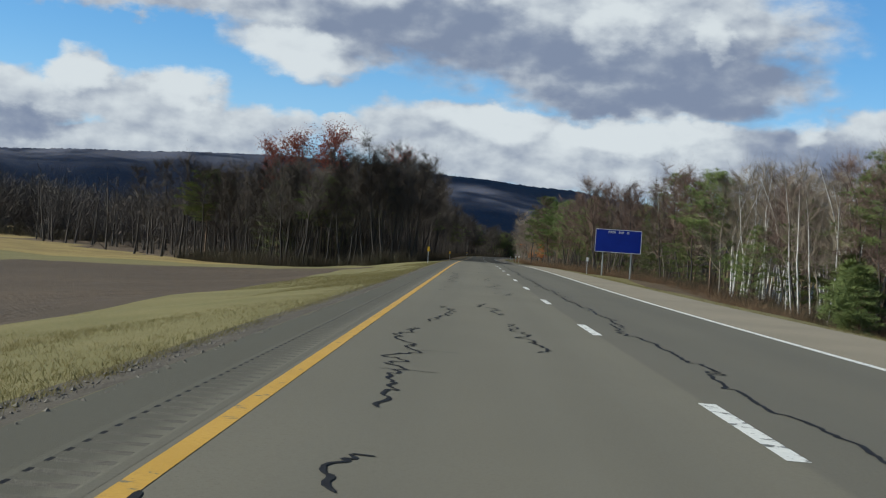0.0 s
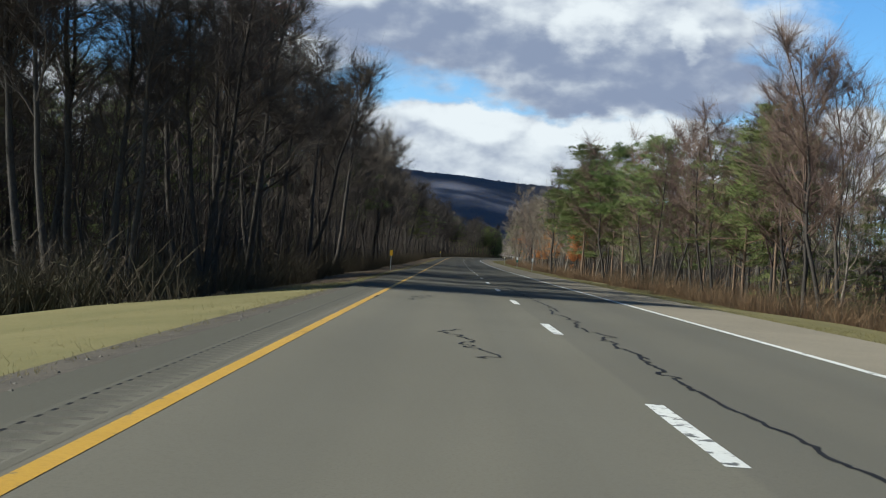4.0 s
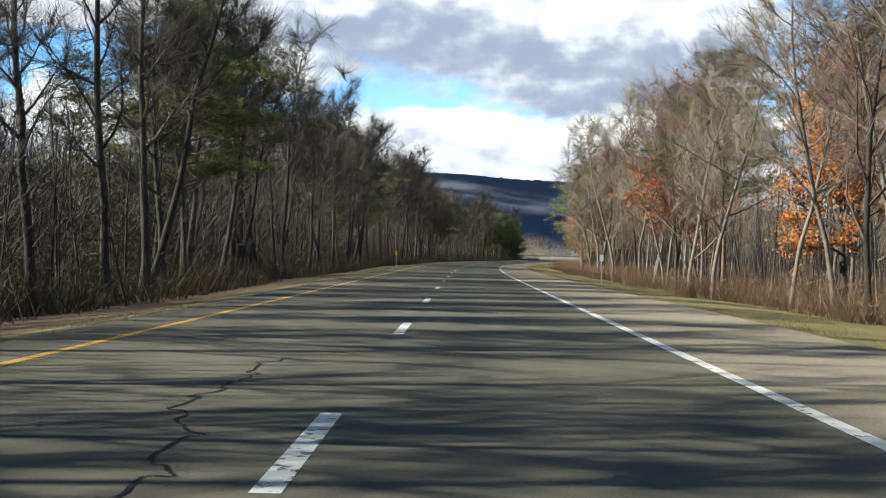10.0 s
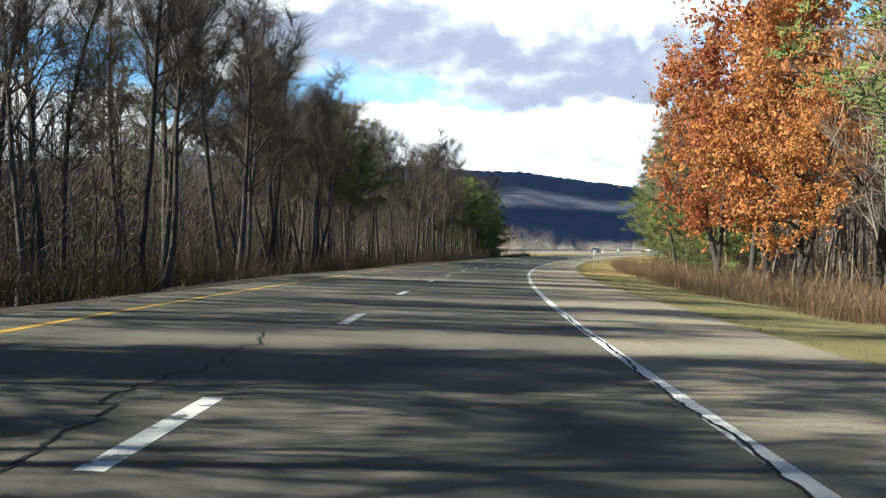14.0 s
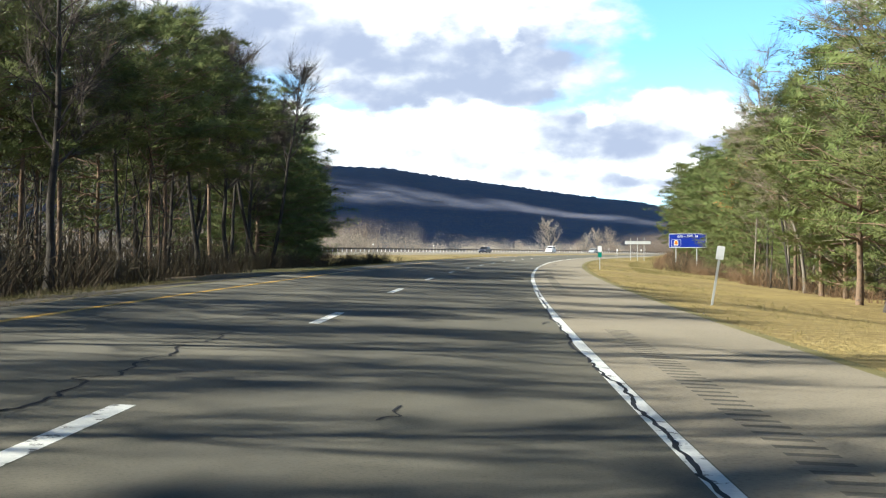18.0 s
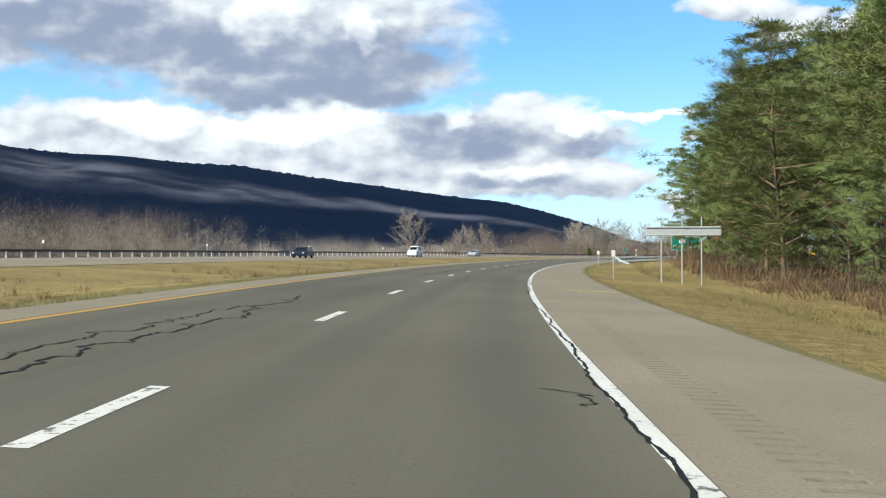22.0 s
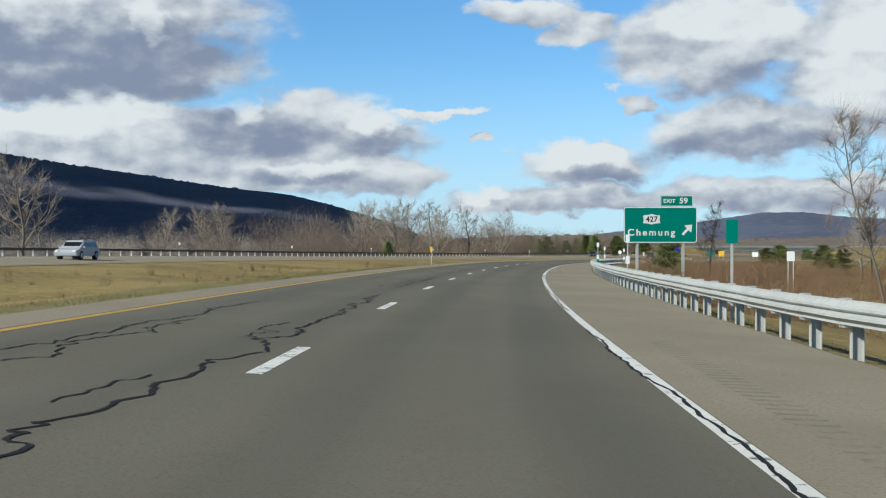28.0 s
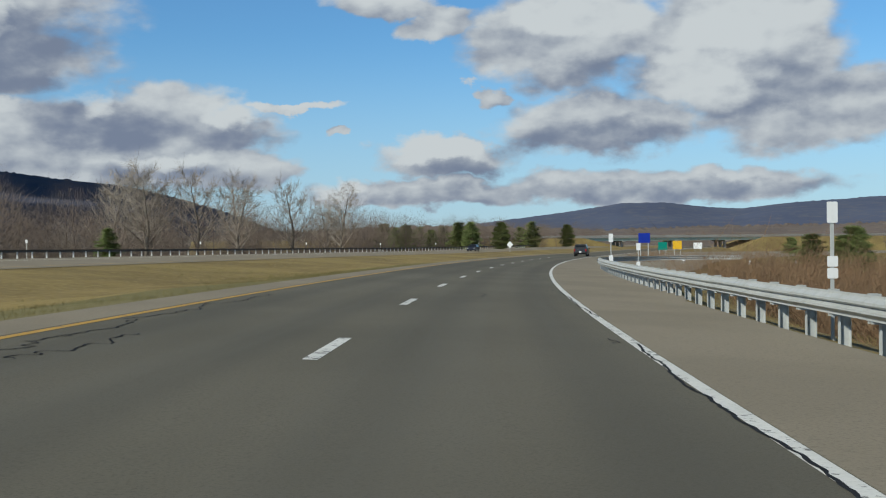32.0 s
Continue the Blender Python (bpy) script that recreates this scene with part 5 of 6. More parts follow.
def blades(name, seed, count, s_range, l_range, tall, label, keep=None, tuft=7, thin=0.0042):
    r = np.random.default_rng(seed)
    s, l = r.uniform(*s_range, count), l_range[0] + (l_range[1] - l_range[0]) * r.random(count) ** 1.5
    if keep is not None:
        ok = keep(s, l)
        s, l = s[ok], l[ok]
    foot = np.repeat(place(s, l, -0.02), tuft, 0)
    high = np.repeat(r.uniform(0.45, 1.25, len(s)), tuft)
    n = len(foot)
    foot[:, :2] += r.normal(0, 0.07, (n, 2))
    h = (tall * high * r.uniform(0.5, 1.2, n))[:, None]
    a = r.uniform(0, 2 * np.pi, n)
    side = np.stack([np.cos(a), np.sin(a), 0 * a], 1) * thin
    tip = foot + np.concatenate([r.normal(0, 0.6, (n, 2)), np.ones((n, 1))], 1) * h
    v = np.stack([foot - side, foot + side, tip], 1).reshape(-1, 3)
    f = np.arange(3 * n).reshape(-1, 3)
    return tagged(new(name, mesh_of(name, v, f, BLADES)), label, "grass", kind="stuff")


blades("verge_grass", 31, 20000, (0, 660), (LEFT_EDGE - 0.45, -9.5), 0.085, "short dry grass along the shoulder", lambda s, l: (s < 172) | (s > 600) | ((l > -6.4) & (np.sin(s * 0.21) + np.sin(s * 0.083) > 0.1)))
blades("verge_grass", 32, 26000, (0, 115), (LEFT_EDGE - 0.45, -13.2), 0.075, "pale dry grass on the bank above the field")
blades("verge_grass", 33, 26000, (0, 900), (RIGHT_EDGE + 0.2, 12.0), 0.10, "short straw-coloured grass beside the shoulder")
blades("verge_grass", 34, 30000, (655, 1060), (LEFT_EDGE - 0.5, -25), 0.14, "dry tawny grass of the median")
blades("verge_grass", 36, 5000, (520, 610), (-7.5, -14.5), 0.13, "bleached straw strip before the woods")
blades("verge_grass", 35, 8000, (640, 860), (11, 24), 0.25, "long straw on the open slope", lambda s, l: s > 640, thin=0.007)


def stones(name, seed, count, s_range, l_range, size, material, label):
    """Loose stones: dented eight-sided lumps half sunk in the ground."""
    r = np.random.default_rng(seed)
    s, l = r.uniform(*s_range, count), l_range[0] + (l_range[1] - l_range[0]) * r.random(count)
    at = place(s, l, 0.0)
    k = size * (0.35 + r.random(count) ** 3)[:, None, None]
    six = np.array([(1, 0, 0), (0, 1, 0), (-1, 0, 0), (0, -1, 0), (0, 0, 0.7), (0, 0, -0.7)], float)
    turn = r.uniform(0, 2 * np.pi, count)
    c, d = np.cos(turn), np.sin(turn)
    v = six[None] * r.uniform(0.6, 1.3, (count, 6, 1))
    v = np.stack([v[..., 0] * c[:, None] - v[..., 1] * d[:, None], v[..., 0] * d[:, None] + v[..., 1] * c[:, None], v[..., 2]], -1) * k + at[:, None]
    tri = np.array([(0, 1, 4), (1, 2, 4), (2, 3, 4), (3, 0, 4), (1, 0, 5), (2, 1, 5), (3, 2, 5), (0, 3, 5)])
    f = (6 * np.arange(count)[:, None, None] + tri[None]).reshape(-1, 3)
    return tagged(new(name, mesh_of(name, v.reshape(-1, 3), f, material)), label, "gravel", kind="stuff")


PEBBLE = surface("grey_pebbles", ((0.115, 0.103, 0.085), (0.16, 0.145, 0.122), (0.07, 0.062, 0.05)), 6.0, 40, 0.9, 0.3, 60)
stones("gravel", 41, 9000, (-4, 120), (LEFT_EDGE - 0.62, LEFT_EDGE + 0.08), 0.026, PEBBLE, "grey gravel and broken asphalt at the edge of the shoulder")
stones("gravel", 42, 3500, (120, 480), (LEFT_EDGE - 0.6, LEFT_EDGE + 0.05), 0.03, PEBBLE, "scattered gravel beside the shaded shoulder")
stones("gravel", 43, 5000, (380, 860), (RIGHT_EDGE - 0.05, RIGHT_EDGE + 0.45), 0.028, PEBBLE, "loose stones where the shoulder meets the grass")

# ---------------------------------------------------------------- signs and markers


def road_level(s, l=RIGHT_EDGE):
    return float(rise(s) - np.clip(l, LEFT_EDGE, RIGHT_EDGE) * bank(s))


def i_post(x, y, z0, z1, w, d, t=0.012):
    """A wide-flange steel post."""
    bm = bmesh.new()
    h, c = z1 - z0, (z0 + z1) / 2
    box(bm, x, y - d / 2, c, w, t, h), box(bm, x, y + d / 2, c, w, t, h), box(bm, x, y, c, t, d - t, h)
    return bm


def roadside(s, l, turn=0.0):
    """A pose whose height is that of the road's edge, not of the slope below."""
    x, y, _ = place(s, l)
    return pose(x, y, road_level(s), 0, 0, -math.degrees(heading(s)) + turn)


def board(root, x0, x1, z0, z1, face, radius, line, name="panel", y=0.0):
    w, h, cx, cz = x1 - x0, z1 - z0, (x0 + x1) / 2, (z0 + z1) / 2
    panel = part(name, slab(rounded(w, h, radius, cx, cz), 0.03, y), face, root)
    part("border", ring(w - 0.02, h - 0.02, radius, line, cx, cz, y - 0.004), SIGN_WHITE, panel, "white border line")
    for z in (z0 + h * 0.2, z0 + h * 0.8):
        part("stiffener", box(bmesh.new(), cx, y + 0.055, z, w * 0.94, 0.05, 0.07), STEEL, panel)
    return panel


def ground_gap(s, l):
    return float(level(s, l)) - road_level(s)


# food sign
root = thing("service_sign", roadside(154.5, 16.1), "large blue food sign on two steel posts before the woods", "road sign")
panel = board(root, -2.95, 2.95, 2.42, 5.38, SIGN_BLUE, 0.15, 0.07)
for text, x in (("FOOD", -0.85), ("EXIT", 0.35), ("59", 1.15)):
    lettering(text, 0.36, x, 5.0, -0.004, SIGN_WHITE, panel, "white lettering", 0.95)
for x in (-1.85, 1.75):
    part("post", i_post(x, 0.17, ground_gap(154.5, 16.1 + x) - 0.4, 5.2, 0.15, 0.2), STEEL, root)
# gas sign
root = thing("service_sign", roadside(709.2, 18.0), "blue gas sign with one logo plate, on two pale posts", "road sign")
panel = board(root, -2.35, 2.35, 1.55, 3.35, SIGN_BLUE, 0.12, 0.06)
for text, x in (("GAS", -0.94), ("\u2013", -0.33), ("EXIT", 0.30), ("59", 1.13)):
    lettering(text, 0.36, x, 2.98, -0.004, SIGN_WHITE, panel, "white lettering", 1.0)
plate = part("logo_plate", slab(rounded(1.22, 0.92, 0.05, -1.43, 2.17), 0.012, -0.014), SIGN_BLUE, panel, "square plate for one station's mark")
part("border", ring(1.20, 0.90, 0.05, 0.03, -1.43, 2.17, -0.018), SIGN_WHITE, plate)
RED_SHEET = surface("red_sheeting", ((0.55, 0.05, 0.015), (0.6, 0.07, 0.02), (0.5, 0.04, 0.01)), 1, 8, 0.5, 0)
arch = [(-1.70, 1.85), (-1.16, 1.85), (-1.16, 2.28)] + [(-1.43 + 0.27 * math.cos(radians(a)), 2.28 + 0.27 * math.sin(radians(a))) for a in range(20, 161, 20)] + [(-1.70, 2.28)]
part("mark", slab(arch, 0.006, -0.021), SIGN_WHITE, plate)
part("mark", slab([(-1.43 + 0.7 * (x + 1.43), 2.17 + 0.72 * (z - 2.17) + 0.02) for x, z in arch], 0.006, -0.026), SIGN_YELLOW, plate)
part("mark", slab([(-1.64, 2.02), (-1.22, 2.02), (-1.22, 2.14), (-1.64, 2.14)], 0.006, -0.031), RED_SHEET, plate)
part("mark", slab([(-1.43 + 0.10 * math.cos(radians(a)), 2.27 + 0.10 * math.sin(radians(a))) for a in range(0, 360, 30)], 0.006, -0.031), RED_SHEET, plate)
for x in (-1.45, 1.15):
    part("post", i_post(x, 0.15, ground_gap(709.2, 18 + x) - 0.4, 3.3, 0.13, 0.15), STEEL, root)
# the back of a sign for the other way
root = thing("sign_back", roadside(731, 11.1, -4), "bare metal back of a long narrow sign on three posts", "road sign")
panel = part("panel", box(bmesh.new(), 0, 0.0, 2.36, 3.7, 0.05, 0.46, 0.015), STEEL, root)
for z in (2.17, 2.55):
    part("rail", box(bmesh.new(), 0.0, -0.05, z, 3.6, 0.05, 0.06, 0.01), STEEL, panel)
for x in (-1.05, -0.05, 0.9):
    part("post", i_post(x, 0.09, ground_gap(731, 11 + x) - 0.4, 3.05, 0.06, 0.06, 0.01), STEEL, root)
# exit sign
root = thing("exit_sign", roadside(953.0, 12.35, 10), "large green exit sign with route shield and arrow", "road sign")
panel = board(root, -3.1, 3.1, 2.15, 5.16, SIGN_GREEN, 0.22, 0.07)
lettering("Chemung", 0.76, -0.78, 3.0, -0.004, SIGN_WHITE, panel, "white place name", 1.08, 1.33)
shape = [(-0.72, -0.30), (-0.6, -0.34), (-0.3, -0.36), (0, -0.45), (0.3, -0.36), (0.6, -0.34), (0.72, -0.30), (0.66, 0), (0.72, 0.30), (0.6, 0.34), (0.3, 0.36), (0, 0.45), (-0.3, 0.36), (-0.6, 0.34), (-0.72, 0.30), (-0.66, 0)]
shield = part("shield", slab([(x - 0.75, z + 4.12) for x, z in shape], 0.012, -0.014), SIGN_WHITE, panel, "white state route shield")
lettering("427", 0.66, -0.75, 4.10, -0.018, BLACK, shield, "black route number", 1.0)
arrow = [(-0.42, -0.30), (-0.28, -0.45), (0.18, 0.02), (0.40, -0.20), (0.48, 0.48), (-0.20, 0.40), (0.03, 0.17)]
part("arrow", slab([(x + 2.2, z + 3.2) for x, z in arrow], 0.006, -0.006), SIGN_WHITE, panel, "white arrow up to the right")
tab = board(root, 0.0, 2.75, 5.2, 6.12, SIGN_GREEN, 0.06, 0.05, "exit_tab")
lettering("EXIT", 0.46, 0.75, 5.64, -0.004, SIGN_WHITE, tab, "white capitals", 1.1)
lettering("59", 0.66, 1.95, 5.66, -0.004, SIGN_WHITE, tab, "white exit number", 1.1)
for x in (-1.95, 1.95):
    part("post", i_post(x, 0.2, ground_gap(953, 12.3 + x) - 0.4, 5.1, 0.2, 0.26, 0.016), STEEL, root)


def marker(s, l, tall, plates, label, material=None, lean=0.0, wide=0.2):
    """A slender roadside post with small plates: (bottom, top, material)."""
    root = thing("marker_post", stand(s, l) @ pose(0, 0, 0, 0, lean, 0), label, "marker post", "roadside marker posts")
    bm = bmesh.new()
    box(bm, 0, 0.02, tall / 2 - 0.2, 0.055, 0.012, tall + 0.4), box(bm, -0.022, 0.035, tall / 2 - 0.2, 0.012, 0.03, tall + 0.4), box(bm, 0.022, 0.035, tall / 2 - 0.2, 0.012, 0.03, tall + 0.4)
    part("post", bm, material or STEEL, root)
    for z0, z1, m in plates:
        part("plate", slab(rounded(wide, z1 - z0, 0.02, 0, (z0 + z1) / 2, 3), 0.008, 0.0), m, root)
    return root


for s, l in ((106.8, -6.13), (213, -6.35), (422, -6.28), (951, -6.75)):
    marker(s, l, 1.35, [(1.1, 1.52, SIGN_YELLOW)], "slim post with an amber reflector plate beside the shoulder")
for s, l, lean in ((109.8, 8.25, 0), (262.5, 7.5, 0), (371, 8.3, 0), (530, 8.1, 2), (581, 8.1, 9), (735, 7.9, 0), (789.4, 7.7, 0)):
    marker(s, l, 1.3, [(1.2, 1.55, SIGN_WHITE)], "slim post with a small white delineator plate", lean=lean)
for s, l in ((316, 8.4), (634, 7.75)):
    marker(s, l, 1.4, [(1.25, 1.62, SIGN_WHITE), (0.85, 1.2, SIGN_GREEN)], "mile marker post with white and green plates", wide=0.26)
marker(876, 7.4, 2.1, [(1.72, 2.25, SIGN_GREEN)], "post with a dark green plate behind the guardrail", wide=0.27)
marker(901.7, 7.25, 2.15, [(1.9, 2.25, SIGN_WHITE), (0.98, 1.32, SIGN_WHITE)], "post with two white plates behind the guardrail", wide=0.17)
marker(950.6, 7.15, 2.15, [(1.93, 2.28, SIGN_WHITE), (0.95, 1.28, SIGN_WHITE), (0.66, 0.92, SIGN_GREEN)], "post with white and green plates behind the guardrail", wide=0.2)
marker(988.6, 7.25, 2.15, [(1.88, 2.22, SIGN_WHITE), (1.18, 1.35, SIGN_WHITE), (0.99, 1.16, SIGN_WHITE)], "post with three white plates behind the guardrail", wide=0.17)
for s, l in ((1043, 7.2), (1056, 9.5), (1075, 14), (1100, 22), (1130, 30)):
    marker(s, l, 2.2, [(1.9, 2.4, SIGN_WHITE), (0.7, 1.1, SIGN_WHITE)], "post with white plates along the exit ramp", wide=0.26)
for i, s in enumerate(range(690, 1290, 42)):
    marker(s, -41.2, 1.7, [(1.5, 1.8, SIGN_WHITE)], "thin post with a white plate behind the far guardrail", RUST_STEEL if i % 3 else STEEL)

spray = []
for l0, l1, s0, wob in ((4.45, 6.55, 709.75, 0.0), (4.9, 5.4, 710.15, 0.22), (5.2, 5.9, 709.4, 0.2), (5.6, 6.2, 710.1, 0.22), (5.9, 6.5, 709.45, 0.18)):
    spray.append(([(s0 + wob * math.sin(k * 1.9), l0 + (l1 - l0) * k / 9) for k in range(10)], 0.06))
paint_spray = seal(spray, "utility_mark", "yellow sprayed utility marks across the shoulder")
paint_spray.data.materials[0] = surface("yellow_spray", ((0.72, 0.62, 0.04), (0.75, 0.66, 0.06), (0.66, 0.56, 0.05)), 2, 12, 0.6, 0)

# ---------------------------------------------------------------- guardrails
WAVE = [(0.0, 0.0), (0.0, 0.035), (0.075, 0.09), (0.075, 0.125), (0.0, 0.165), (0.075, 0.205), (0.075, 0.24), (0.0, 0.295), (0.0, 0.33)]


def beam(points, profile, scale=1.0):
    """A rail swept along points of the ground plan; the profile bulges to the left of its run."""
    p = np.asarray(points, float)
    t = np.gradient(p[:, :2], axis=0)
    t /= np.linalg.norm(t, axis=1)[:, None]
    left = np.stack([-t[:, 1], t[:, 0], 0 * t[:, 0]], 1)
    n, m = len(p), len(profile)
    out = []
    for o, z in profile:
        out.append(p + left * o * scale + np.array([0, 0, z * scale]))
    v = np.stack(out, 1)
    back = v - left[:, None] * 0.02 * scale
    k = np.arange(n * m).reshape(n, m)
    f = np.stack([k[:-1, :-1], k[1:, :-1], k[1:, 1:], k[:-1, 1:]], -1).reshape(-1, 4)
    g = np.stack([k[:-1, :-1], k[:-1, 1:], k[1:, 1:], k[1:, :-1]], -1).reshape(-1, 4) + n * m
    rim = np.concatenate([np.stack([k[:-1, e], k[1:, e], k[1:, e] + n * m, k[:-1, e] + n * m], -1) for e in (0, m - 1)])
    return np.concatenate([v.reshape(-1, 3), back.reshape(-1, 3)]), np.concatenate([f, g, rim])


def rail_line(s):
    """The near rail's distance from the lane line: it flares out at its start."""
    return 6.85 + 6.4 * np.clip((866 - np.asarray(s, float)) / 30, 0, 1) ** 1.6


rail = thing("guardrail", Matrix.Identity(4), "galvanised W-beam guardrail on steel posts beside the shoulder", "guardrail")
post_mesh = bpy.data.meshes.new("post")
bm = i_post(0, 0.0, -0.7, 0.72, 0.11, 0.15, 0.012)
bm.to_mesh(post_mesh), bm.free()
post_mesh.materials.append(STEEL)
block_mesh = bpy.data.meshes.new("block")
bm = i_post(-0.15, 0.0, 0.40, 0.79, 0.13, 0.14, 0.016)
bm.to_mesh(block_mesh), bm.free()
block_mesh.materials.append(STEEL)
s, along = 836.0, []
while s < 1052:
    l = float(rail_line(s))
    drop = ground_gap(s, l)
    base = road_level(s) + (drop if l > 8 else -0.05)
    x, y, _ = place(s, l)
    m = pose(x, y, base, 0, 0, -math.degrees(heading(s)))
    for name, me, turn in (("post", post_mesh, 90), ("block", block_mesh, 0)):
        ob = new(name, me)
        ob.parent = rail
        ob.matrix_world = m @ pose(0, 0, 0, 0, 0, turn)
    along.append((s, l, base))
    s += 1.905
along = np.array(along)
low = np.interp(along[:, 0], [836, 850], [-0.25, 0.0])
for i in range(0, len(along) - 2, 2):
    ss = np.linspace(along[i, 0] - (0.12 if i else 0), along[i + 2, 0] + 0.12, 5)
    pts = place(ss, np.interp(ss, along[:, 0], along[:, 1]) - 0.22, 0)
    pts[:, 2] = np.interp(ss, along[:, 0], along[:, 2] + low) + 0.44 + (0.004 if i % 4 else 0)
    v, f = beam(pts, WAVE)
    part("beam", mesh_of("beam", v, f, STEEL, smooth=False), None, rail)
# the rail bends away along the ramp
end = place(1052, 6.63)
h = float(heading(1052))
turnpts = []
for k in range(14):
    a = radians(k * 5.0)
    turnpts.append((end[0] + 13 * (math.sin(h + a) * 0.9 * k / 13 + math.sin(h) * 0.3 * k / 13), end[1] + 13 * (math.cos(h + a) * 0.9 * k / 13 + math.cos(h) * 0.3 * k / 13), road_level(1052) + 0.42))
v, f = beam(turnpts, WAVE)
part("beam", mesh_of("beam", v, f, STEEL), None, rail)

far_rail = thing("guardrail", Matrix.Identity(4), "weathered box-beam guardrail on pale posts along the far road", "guardrail")
thin = bpy.data.meshes.new("post")
bm = i_post(0, 0, -0.4, 0.6, 0.10, 0.10, 0.02)
bm.to_mesh(thin), bm.free()
thin.materials.append(SIGN_WHITE)
for s in np.arange(640, 1330, 2.6):
    ob = new("post", thin)
    ob.parent = far_rail
    ob.matrix_world = stand(s, -39.9)
BOX = [(0.0, 0.0), (0.10, 0.0), (0.10, 0.22), (0.0, 0.22)]
for s in np.arange(640, 1330, 15.6):
    ss = np.linspace(s, s + 15.6, 5)
    pts = place(ss, -40.05, 0.58)
    v, f = beam(pts, BOX)
    part("beam", mesh_of("beam", v, f, RUST_STEEL), None, far_rail)

# ---------------------------------------------------------------- vehicles
GLASS = surface("dark_glass", ((0.012, 0.014, 0.016), (0.015, 0.017, 0.02), (0.02, 0.022, 0.025)), 1, 3, 0.12, 0)
TYRE = surface("tyre_rubber", ((0.018, 0.018, 0.018), (0.022, 0.022, 0.022), (0.03, 0.03, 0.03)), 3, 20, 0.85, 0.2, 40)
LAMP_RED = surface("tail_lamp", ((0.35, 0.01, 0.01), (0.4, 0.012, 0.012), (0.3, 0.01, 0.01)), 3, 20, 0.25, 0)


def car(name, m, paint, label, length=4.6, width=1.85, high=1.7, hood=0.95, boot=0.15):
    """A car that faces its own y axis."""
    root = thing(name, m, label, "car")
    z0, belt = 0.28, high * 0.58
    side = [(-length / 2, z0 + 0.15), (-length / 2 + 0.06, belt), (length / 2 - hood, belt + 0.03), (length / 2 - 0.12, belt - 0.16), (length / 2, z0 + 0.3), (length / 2 - 0.05, z0), (-length / 2 + 0.1, z0)]
    top = [(-length / 2 + boot, belt), (-length / 2 + boot + 0.35, high), (length / 2 - hood - 0.9, high), (length / 2 - hood + 0.05, belt + 0.03)]

    def hull(outline, w, pinch):
        bm = bmesh.new()
        rows = [[bm.verts.new((sx * w / 2 * (pinch if z > belt + 0.1 else 1), y, z)) for y, z in outline] for sx in (-1, 1)]
        bm.faces.new(rows[0]), bm.faces.new(rows[1][::-1])
        for i in range(len(outline)):
            j = (i + 1) % len(outline)
            bm.faces.new((rows[0][j], rows[0][i], rows[1][i], rows[1][j]))
        bmesh.ops.recalc_face_normals(bm, faces=bm.faces)
        bmesh.ops.bevel(bm, geom=bm.edges[:], offset=0.05, segments=2, affect="EDGES")
        return bm
    body = part("body", hull(side, width, 1), paint, root)
    part("cabin", hull(top, width * 0.94, 0.84), paint, root)
    mid = (belt + high) / 2
    inset = [(-length / 2 + boot + 0.28, belt + 0.06), (-length / 2 + boot + 0.45, high - 0.1), (length / 2 - hood - 0.98, high - 0.1), (length / 2 - hood - 0.25, belt + 0.08)]
    part("side_window", hull(inset, width * 0.965, 0.865), GLASS, root)
    part("rear_window", box(bmesh.new(), 0, -length / 2 + boot + 0.19, mid, width * 0.72, 0.05, (high - belt) * 0.62, 0.02, Matrix.Rotation(radians(-20), 3, "X")), GLASS, root)
    part("windscreen", box(bmesh.new(), 0, length / 2 - hood - 0.40, mid, width * 0.74, 0.05, (high - belt) * 0.98, 0.02, Matrix.Rotation(radians(52), 3, "X")), GLASS, root)
    for sx in (-1, 1):
        part("tail_light", box(bmesh.new(), sx * width * 0.43, -length / 2 + 0.02, belt - 0.12, 0.16, 0.08, 0.3, 0.02), LAMP_RED, root)
        part("headlight", box(bmesh.new(), sx * width * 0.38, length / 2 - 0.06, belt - 0.2, 0.3, 0.12, 0.16, 0.03), SIGN_WHITE, root)
        part("mirror", box(bmesh.new(), sx * (width / 2 + 0.07), length / 2 - hood - 0.35, belt + 0.1, 0.16, 0.1, 0.14, 0.03), paint, root)
        for y in (-length * 0.31, length * 0.31):
            bm = bmesh.new()
            bmesh.ops.create_cone(bm, cap_ends=True, segments=20, radius1=0.34, radius2=0.34, depth=0.24, matrix=pose(sx * (width / 2 - 0.10), y, 0.34, 0, 90, 0))
            wheel = part("wheel", bm, TYRE, root)
            bm = bmesh.new()
            bmesh.ops.create_cone(bm, cap_ends=True, segments=14, radius1=0.21, radius2=0.18, depth=0.03, matrix=pose(sx * (width / 2 + 0.03), y, 0.34, 0, 90 * sx, 0))
            part("rim", bm, STEEL, wheel)
    part("bumper", box(bmesh.new(), 0, -length / 2 - 0.02, 0.48, width * 0.96, 0.14, 0.22, 0.05), BLACK, root)
    part("plate", box(bmesh.new(), 0, -length / 2 - 0.1, 0.62, 0.32, 0.02, 0.16, 0.005), SIGN_WHITE, root)
    return root


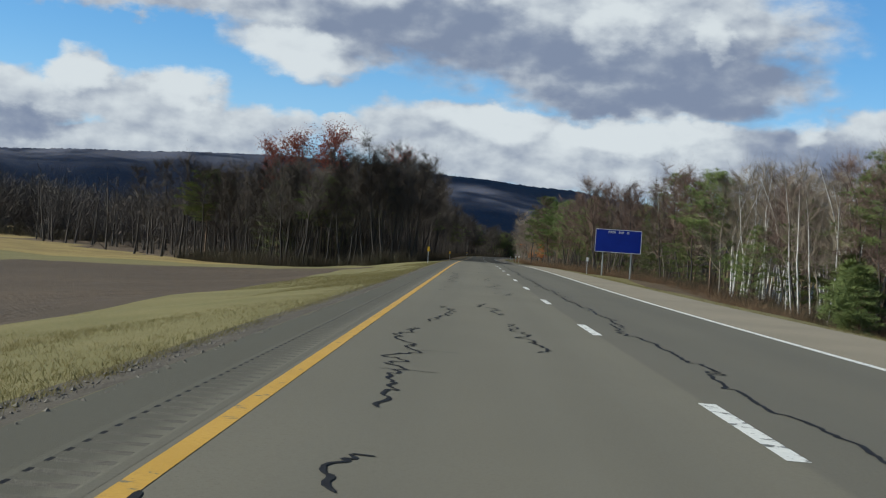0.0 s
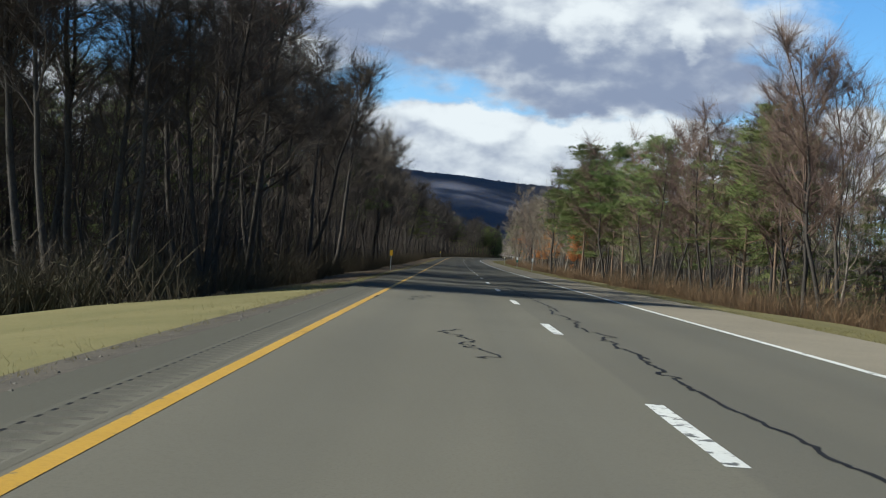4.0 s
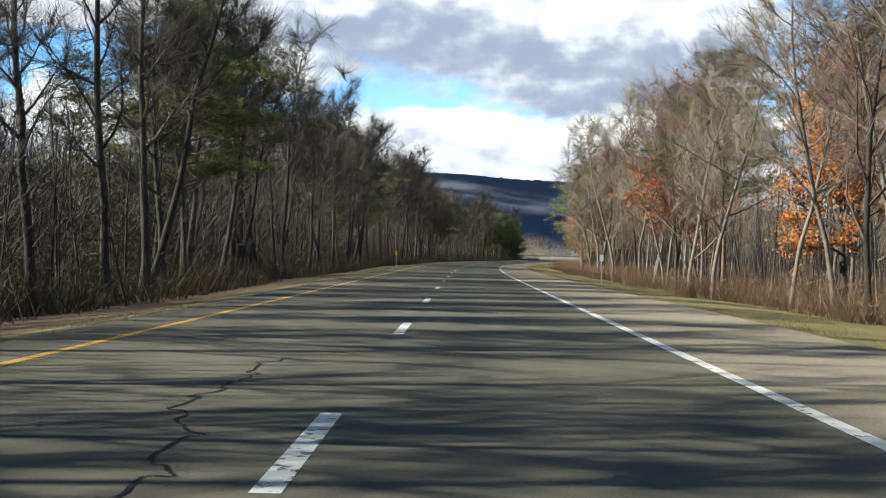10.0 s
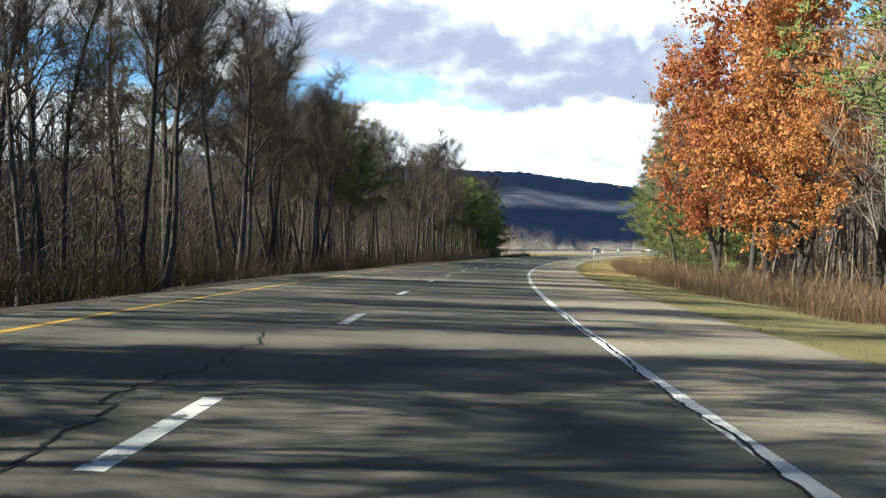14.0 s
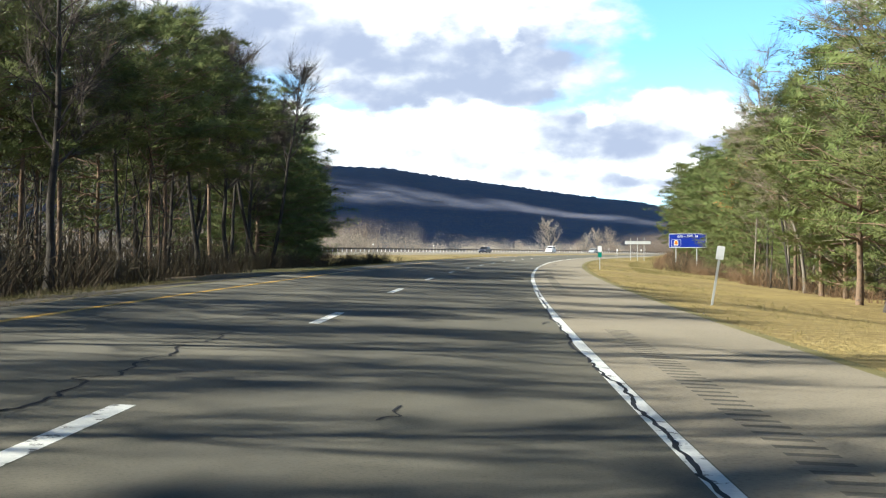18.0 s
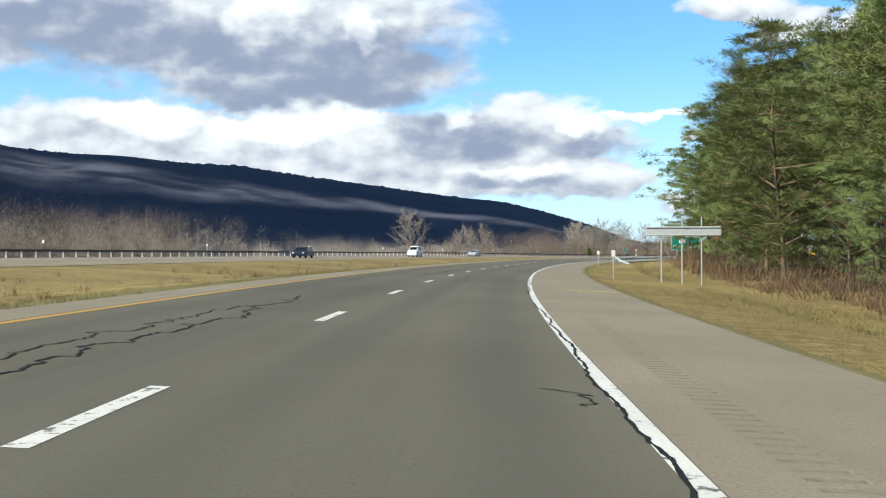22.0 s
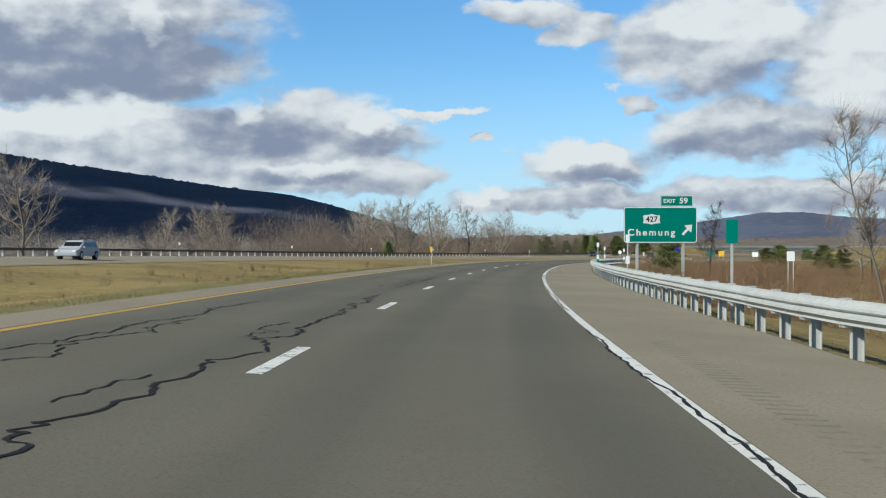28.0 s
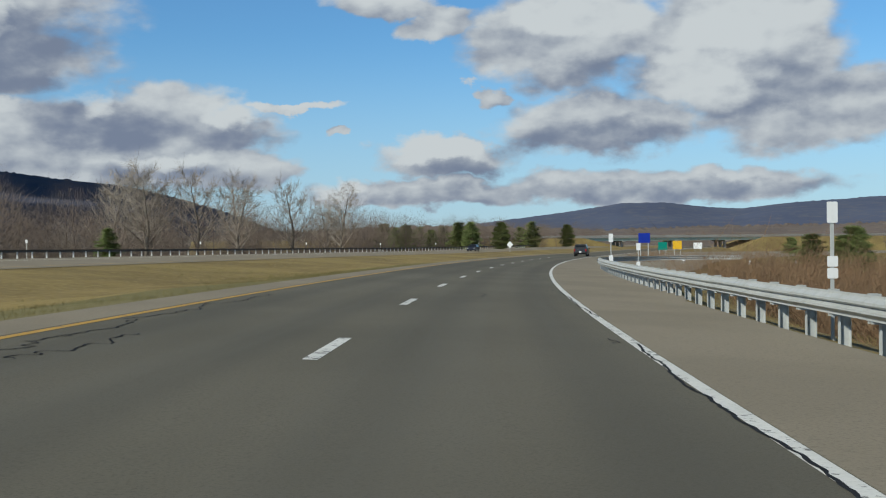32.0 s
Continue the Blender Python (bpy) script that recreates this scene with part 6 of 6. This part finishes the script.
PAINTS = {k: surface(k + "_car_paint", (c, c, c), 1, 4, 0.3, 0) for k, c in (("charcoal", (0.03, 0.032, 0.036)), ("white", (0.7, 0.71, 0.72)), ("silver", (0.35, 0.37, 0.4)), ("navy", (0.02, 0.025, 0.04)))}
car("suv", stand(1145, 1.9), PAINTS["charcoal"], "dark grey sport utility car driving ahead in the lane")
for s, l, paint, text, high in ((831, -33.4, "navy", "dark sedan on the far carriageway", 1.5), (895, -33.4, "white", "white van on the far carriageway", 2.0), (941, -33.4, "silver", "silver hatchback on the far carriageway", 1.5)):
    car("car", stand(s, l, 0.03, 180), PAINTS[paint], text, high=high)
car("car", stand(1233, -32, 0.03, 180), PAINTS["navy"], "dark car coming on the far carriageway", high=1.5)

# ---------------------------------------------------------------- overpass and far things
GIRDER = surface("green_girder_paint", ((0.42, 0.52, 0.45), (0.46, 0.56, 0.49), (0.36, 0.45, 0.39)), 0.3, 4, 0.7, 0)
CONCRETE = surface("pale_concrete", ((0.323, 0.306, 0.272), (0.374, 0.357, 0.323), (0.255, 0.2422, 0.221)), 0.2, 3, 0.9, 0.3, 20)
eye = Vector((167.5, 936.8, 0))


def bearing(az, dist, z=0.0):
    return eye + Vector((math.sin(radians(az)) * dist, math.cos(radians(az)) * dist, z))


a, b = bearing(36.9, 470), bearing(45.2, 520)
across = math.degrees(math.atan2(b.y - a.y, b.x - a.x))
span = (b - a).length
bridge = thing("overpass", pose((a.x + b.x) / 2, (a.y + b.y) / 2, 0, 0, 0, across), "green steel girder overpass on concrete piers in the distance", "bridge")
part("girder", box(bmesh.new(), 0, -4.2, 1.9, span, 0.5, 1.1, 0.04), GIRDER, bridge)
part("girder", box(bmesh.new(), 0, 4.2, 1.9, span, 0.5, 1.1, 0.04), GIRDER, bridge)
part("deck", box(bmesh.new(), 0, 0, 2.65, span + 6, 9.6, 0.4, 0.05), CONCRETE, bridge)
part("parapet", box(bmesh.new(), 0, -4.6, 3.15, span + 150, 0.3, 0.7, 0.04), CONCRETE, bridge)
for x in (-span * 0.28, 0.0, span * 0.28):
    for y in (-3, 0, 3):
        part("pier", box(bmesh.new(), x, y, -1.4, 1.0, 1.0, 5.2, 0.1), CONCRETE, bridge)
    part("pier_cap", box(bmesh.new(), x, 0, 1.15, 1.3, 9.4, 0.45, 0.05), CONCRETE, bridge)
for name, x0, x1 in (("embankment", -190, -span / 2 + 1), ("embankment", span / 2 - 1, 150)):
    bm = bmesh.new()
    near = x0 if name and x0 > 0 else x1
    rows = []
    for x, crest in ((x0, 2.5), (x1, 2.5)):
        rows.append([bm.verts.new((x + (26 if x0 < 0 else -26) * (1 if z < 0 else 0) * (x == near), y, z)) for y, z in ((-16, -4.5), (-5.2, crest), (5.2, crest), (16, -4.5))])
    for i in range(4):
        j = (i + 1) % 4
        bm.faces.new((rows[0][i], rows[0][j], rows[1][j], rows[1][i]))
    bm.faces.new(rows[0]), bm.faces.new(rows[1][::-1])
    bmesh.ops.recalc_face_normals(bm, faces=bm.faces)
    ob = part(name, bm, MEADOW, bridge, "grass embankment")

ramp_s = np.arange(1000, 1260, 5.0)
rl = 6.6 + 0.0011 * np.clip(ramp_s - 1010, 0, None) ** 2
top = rise(ramp_s) - 6.6 * bank(ramp_s)
outer = rl + 5.0 * np.clip((ramp_s - 1000) / 50, 0, 1)
rows = [place(ramp_s, rl * 0 + 6.3), place(ramp_s, outer)]
for row in rows:
    row[:, 2] = top + 0.012
n = len(ramp_s)
tagged(new("road_ramp", mesh_of("road_ramp", np.concatenate(rows), [(i, n + i, n + i + 1, i + 1) for i in range(n - 1)], SHOULDER)), "asphalt exit ramp leaving the carriageway", "road", kind="structure")
foot = place(ramp_s, outer + 7.0, -0.3)
bank_rows = [rows[1] - np.array([0, 0, 0.03]), (rows[1] * 0.6 + foot * 0.4) - np.array([0, 0, 0.1]), foot]
tagged(new("ground_bank", mesh_of("ground_bank", np.concatenate(bank_rows), [(q * n + i, (q + 1) * n + i, (q + 1) * n + i + 1, q * n + i + 1) for q in (0, 1) for i in range(n - 1)], MEADOW, smooth=True)), "grass bank that carries the exit ramp", "ground", kind="structure")


def post_sign(s, l, w, h, z, material, label, diamond=False, legs=2):
    root = thing("road_sign", roadside(s, l), label, "road sign")
    pts = [(0, z), (w / 2, z + h / 2), (0, z + h), (-w / 2, z + h / 2)] if diamond else rounded(w, h, 0.06, 0, z + h / 2, 4)
    part("panel", slab(pts, 0.03), material, root)
    for x in ((-w / 3, w / 3) if legs == 2 else (0,)):
        part("post", i_post(x, 0.08, ground_gap(s, l) - 0.4, z + h * 0.6, 0.09, 0.09), STEEL, root)


post_sign(1180, 14.5, 1.5, 1.4, 1.0, SIGN_YELLOW, "orange-yellow sign at the ramp")
post_sign(1253, 15.2, 1.9, 1.4, 0.7, SIGN_WHITE, "white sign panel far along the ramp")
post_sign(973, 25.7, 0.75, 0.95, 0.55, SIGN_WHITE, "white sign panel on the grass slope")
post_sign(1110, 11.3, 1.3, 1.1, 1.9, SIGN_BLUE, "blue route shield sign")
post_sign(1175, 12.3, 1.5, 1.3, 0.9, SIGN_GREEN, "green sign beside the orange one")
post_sign(1243, -25.8, 1.5, 1.5, 1.3, SIGN_WHITE, "pale diamond warning sign in the median", True, 1)
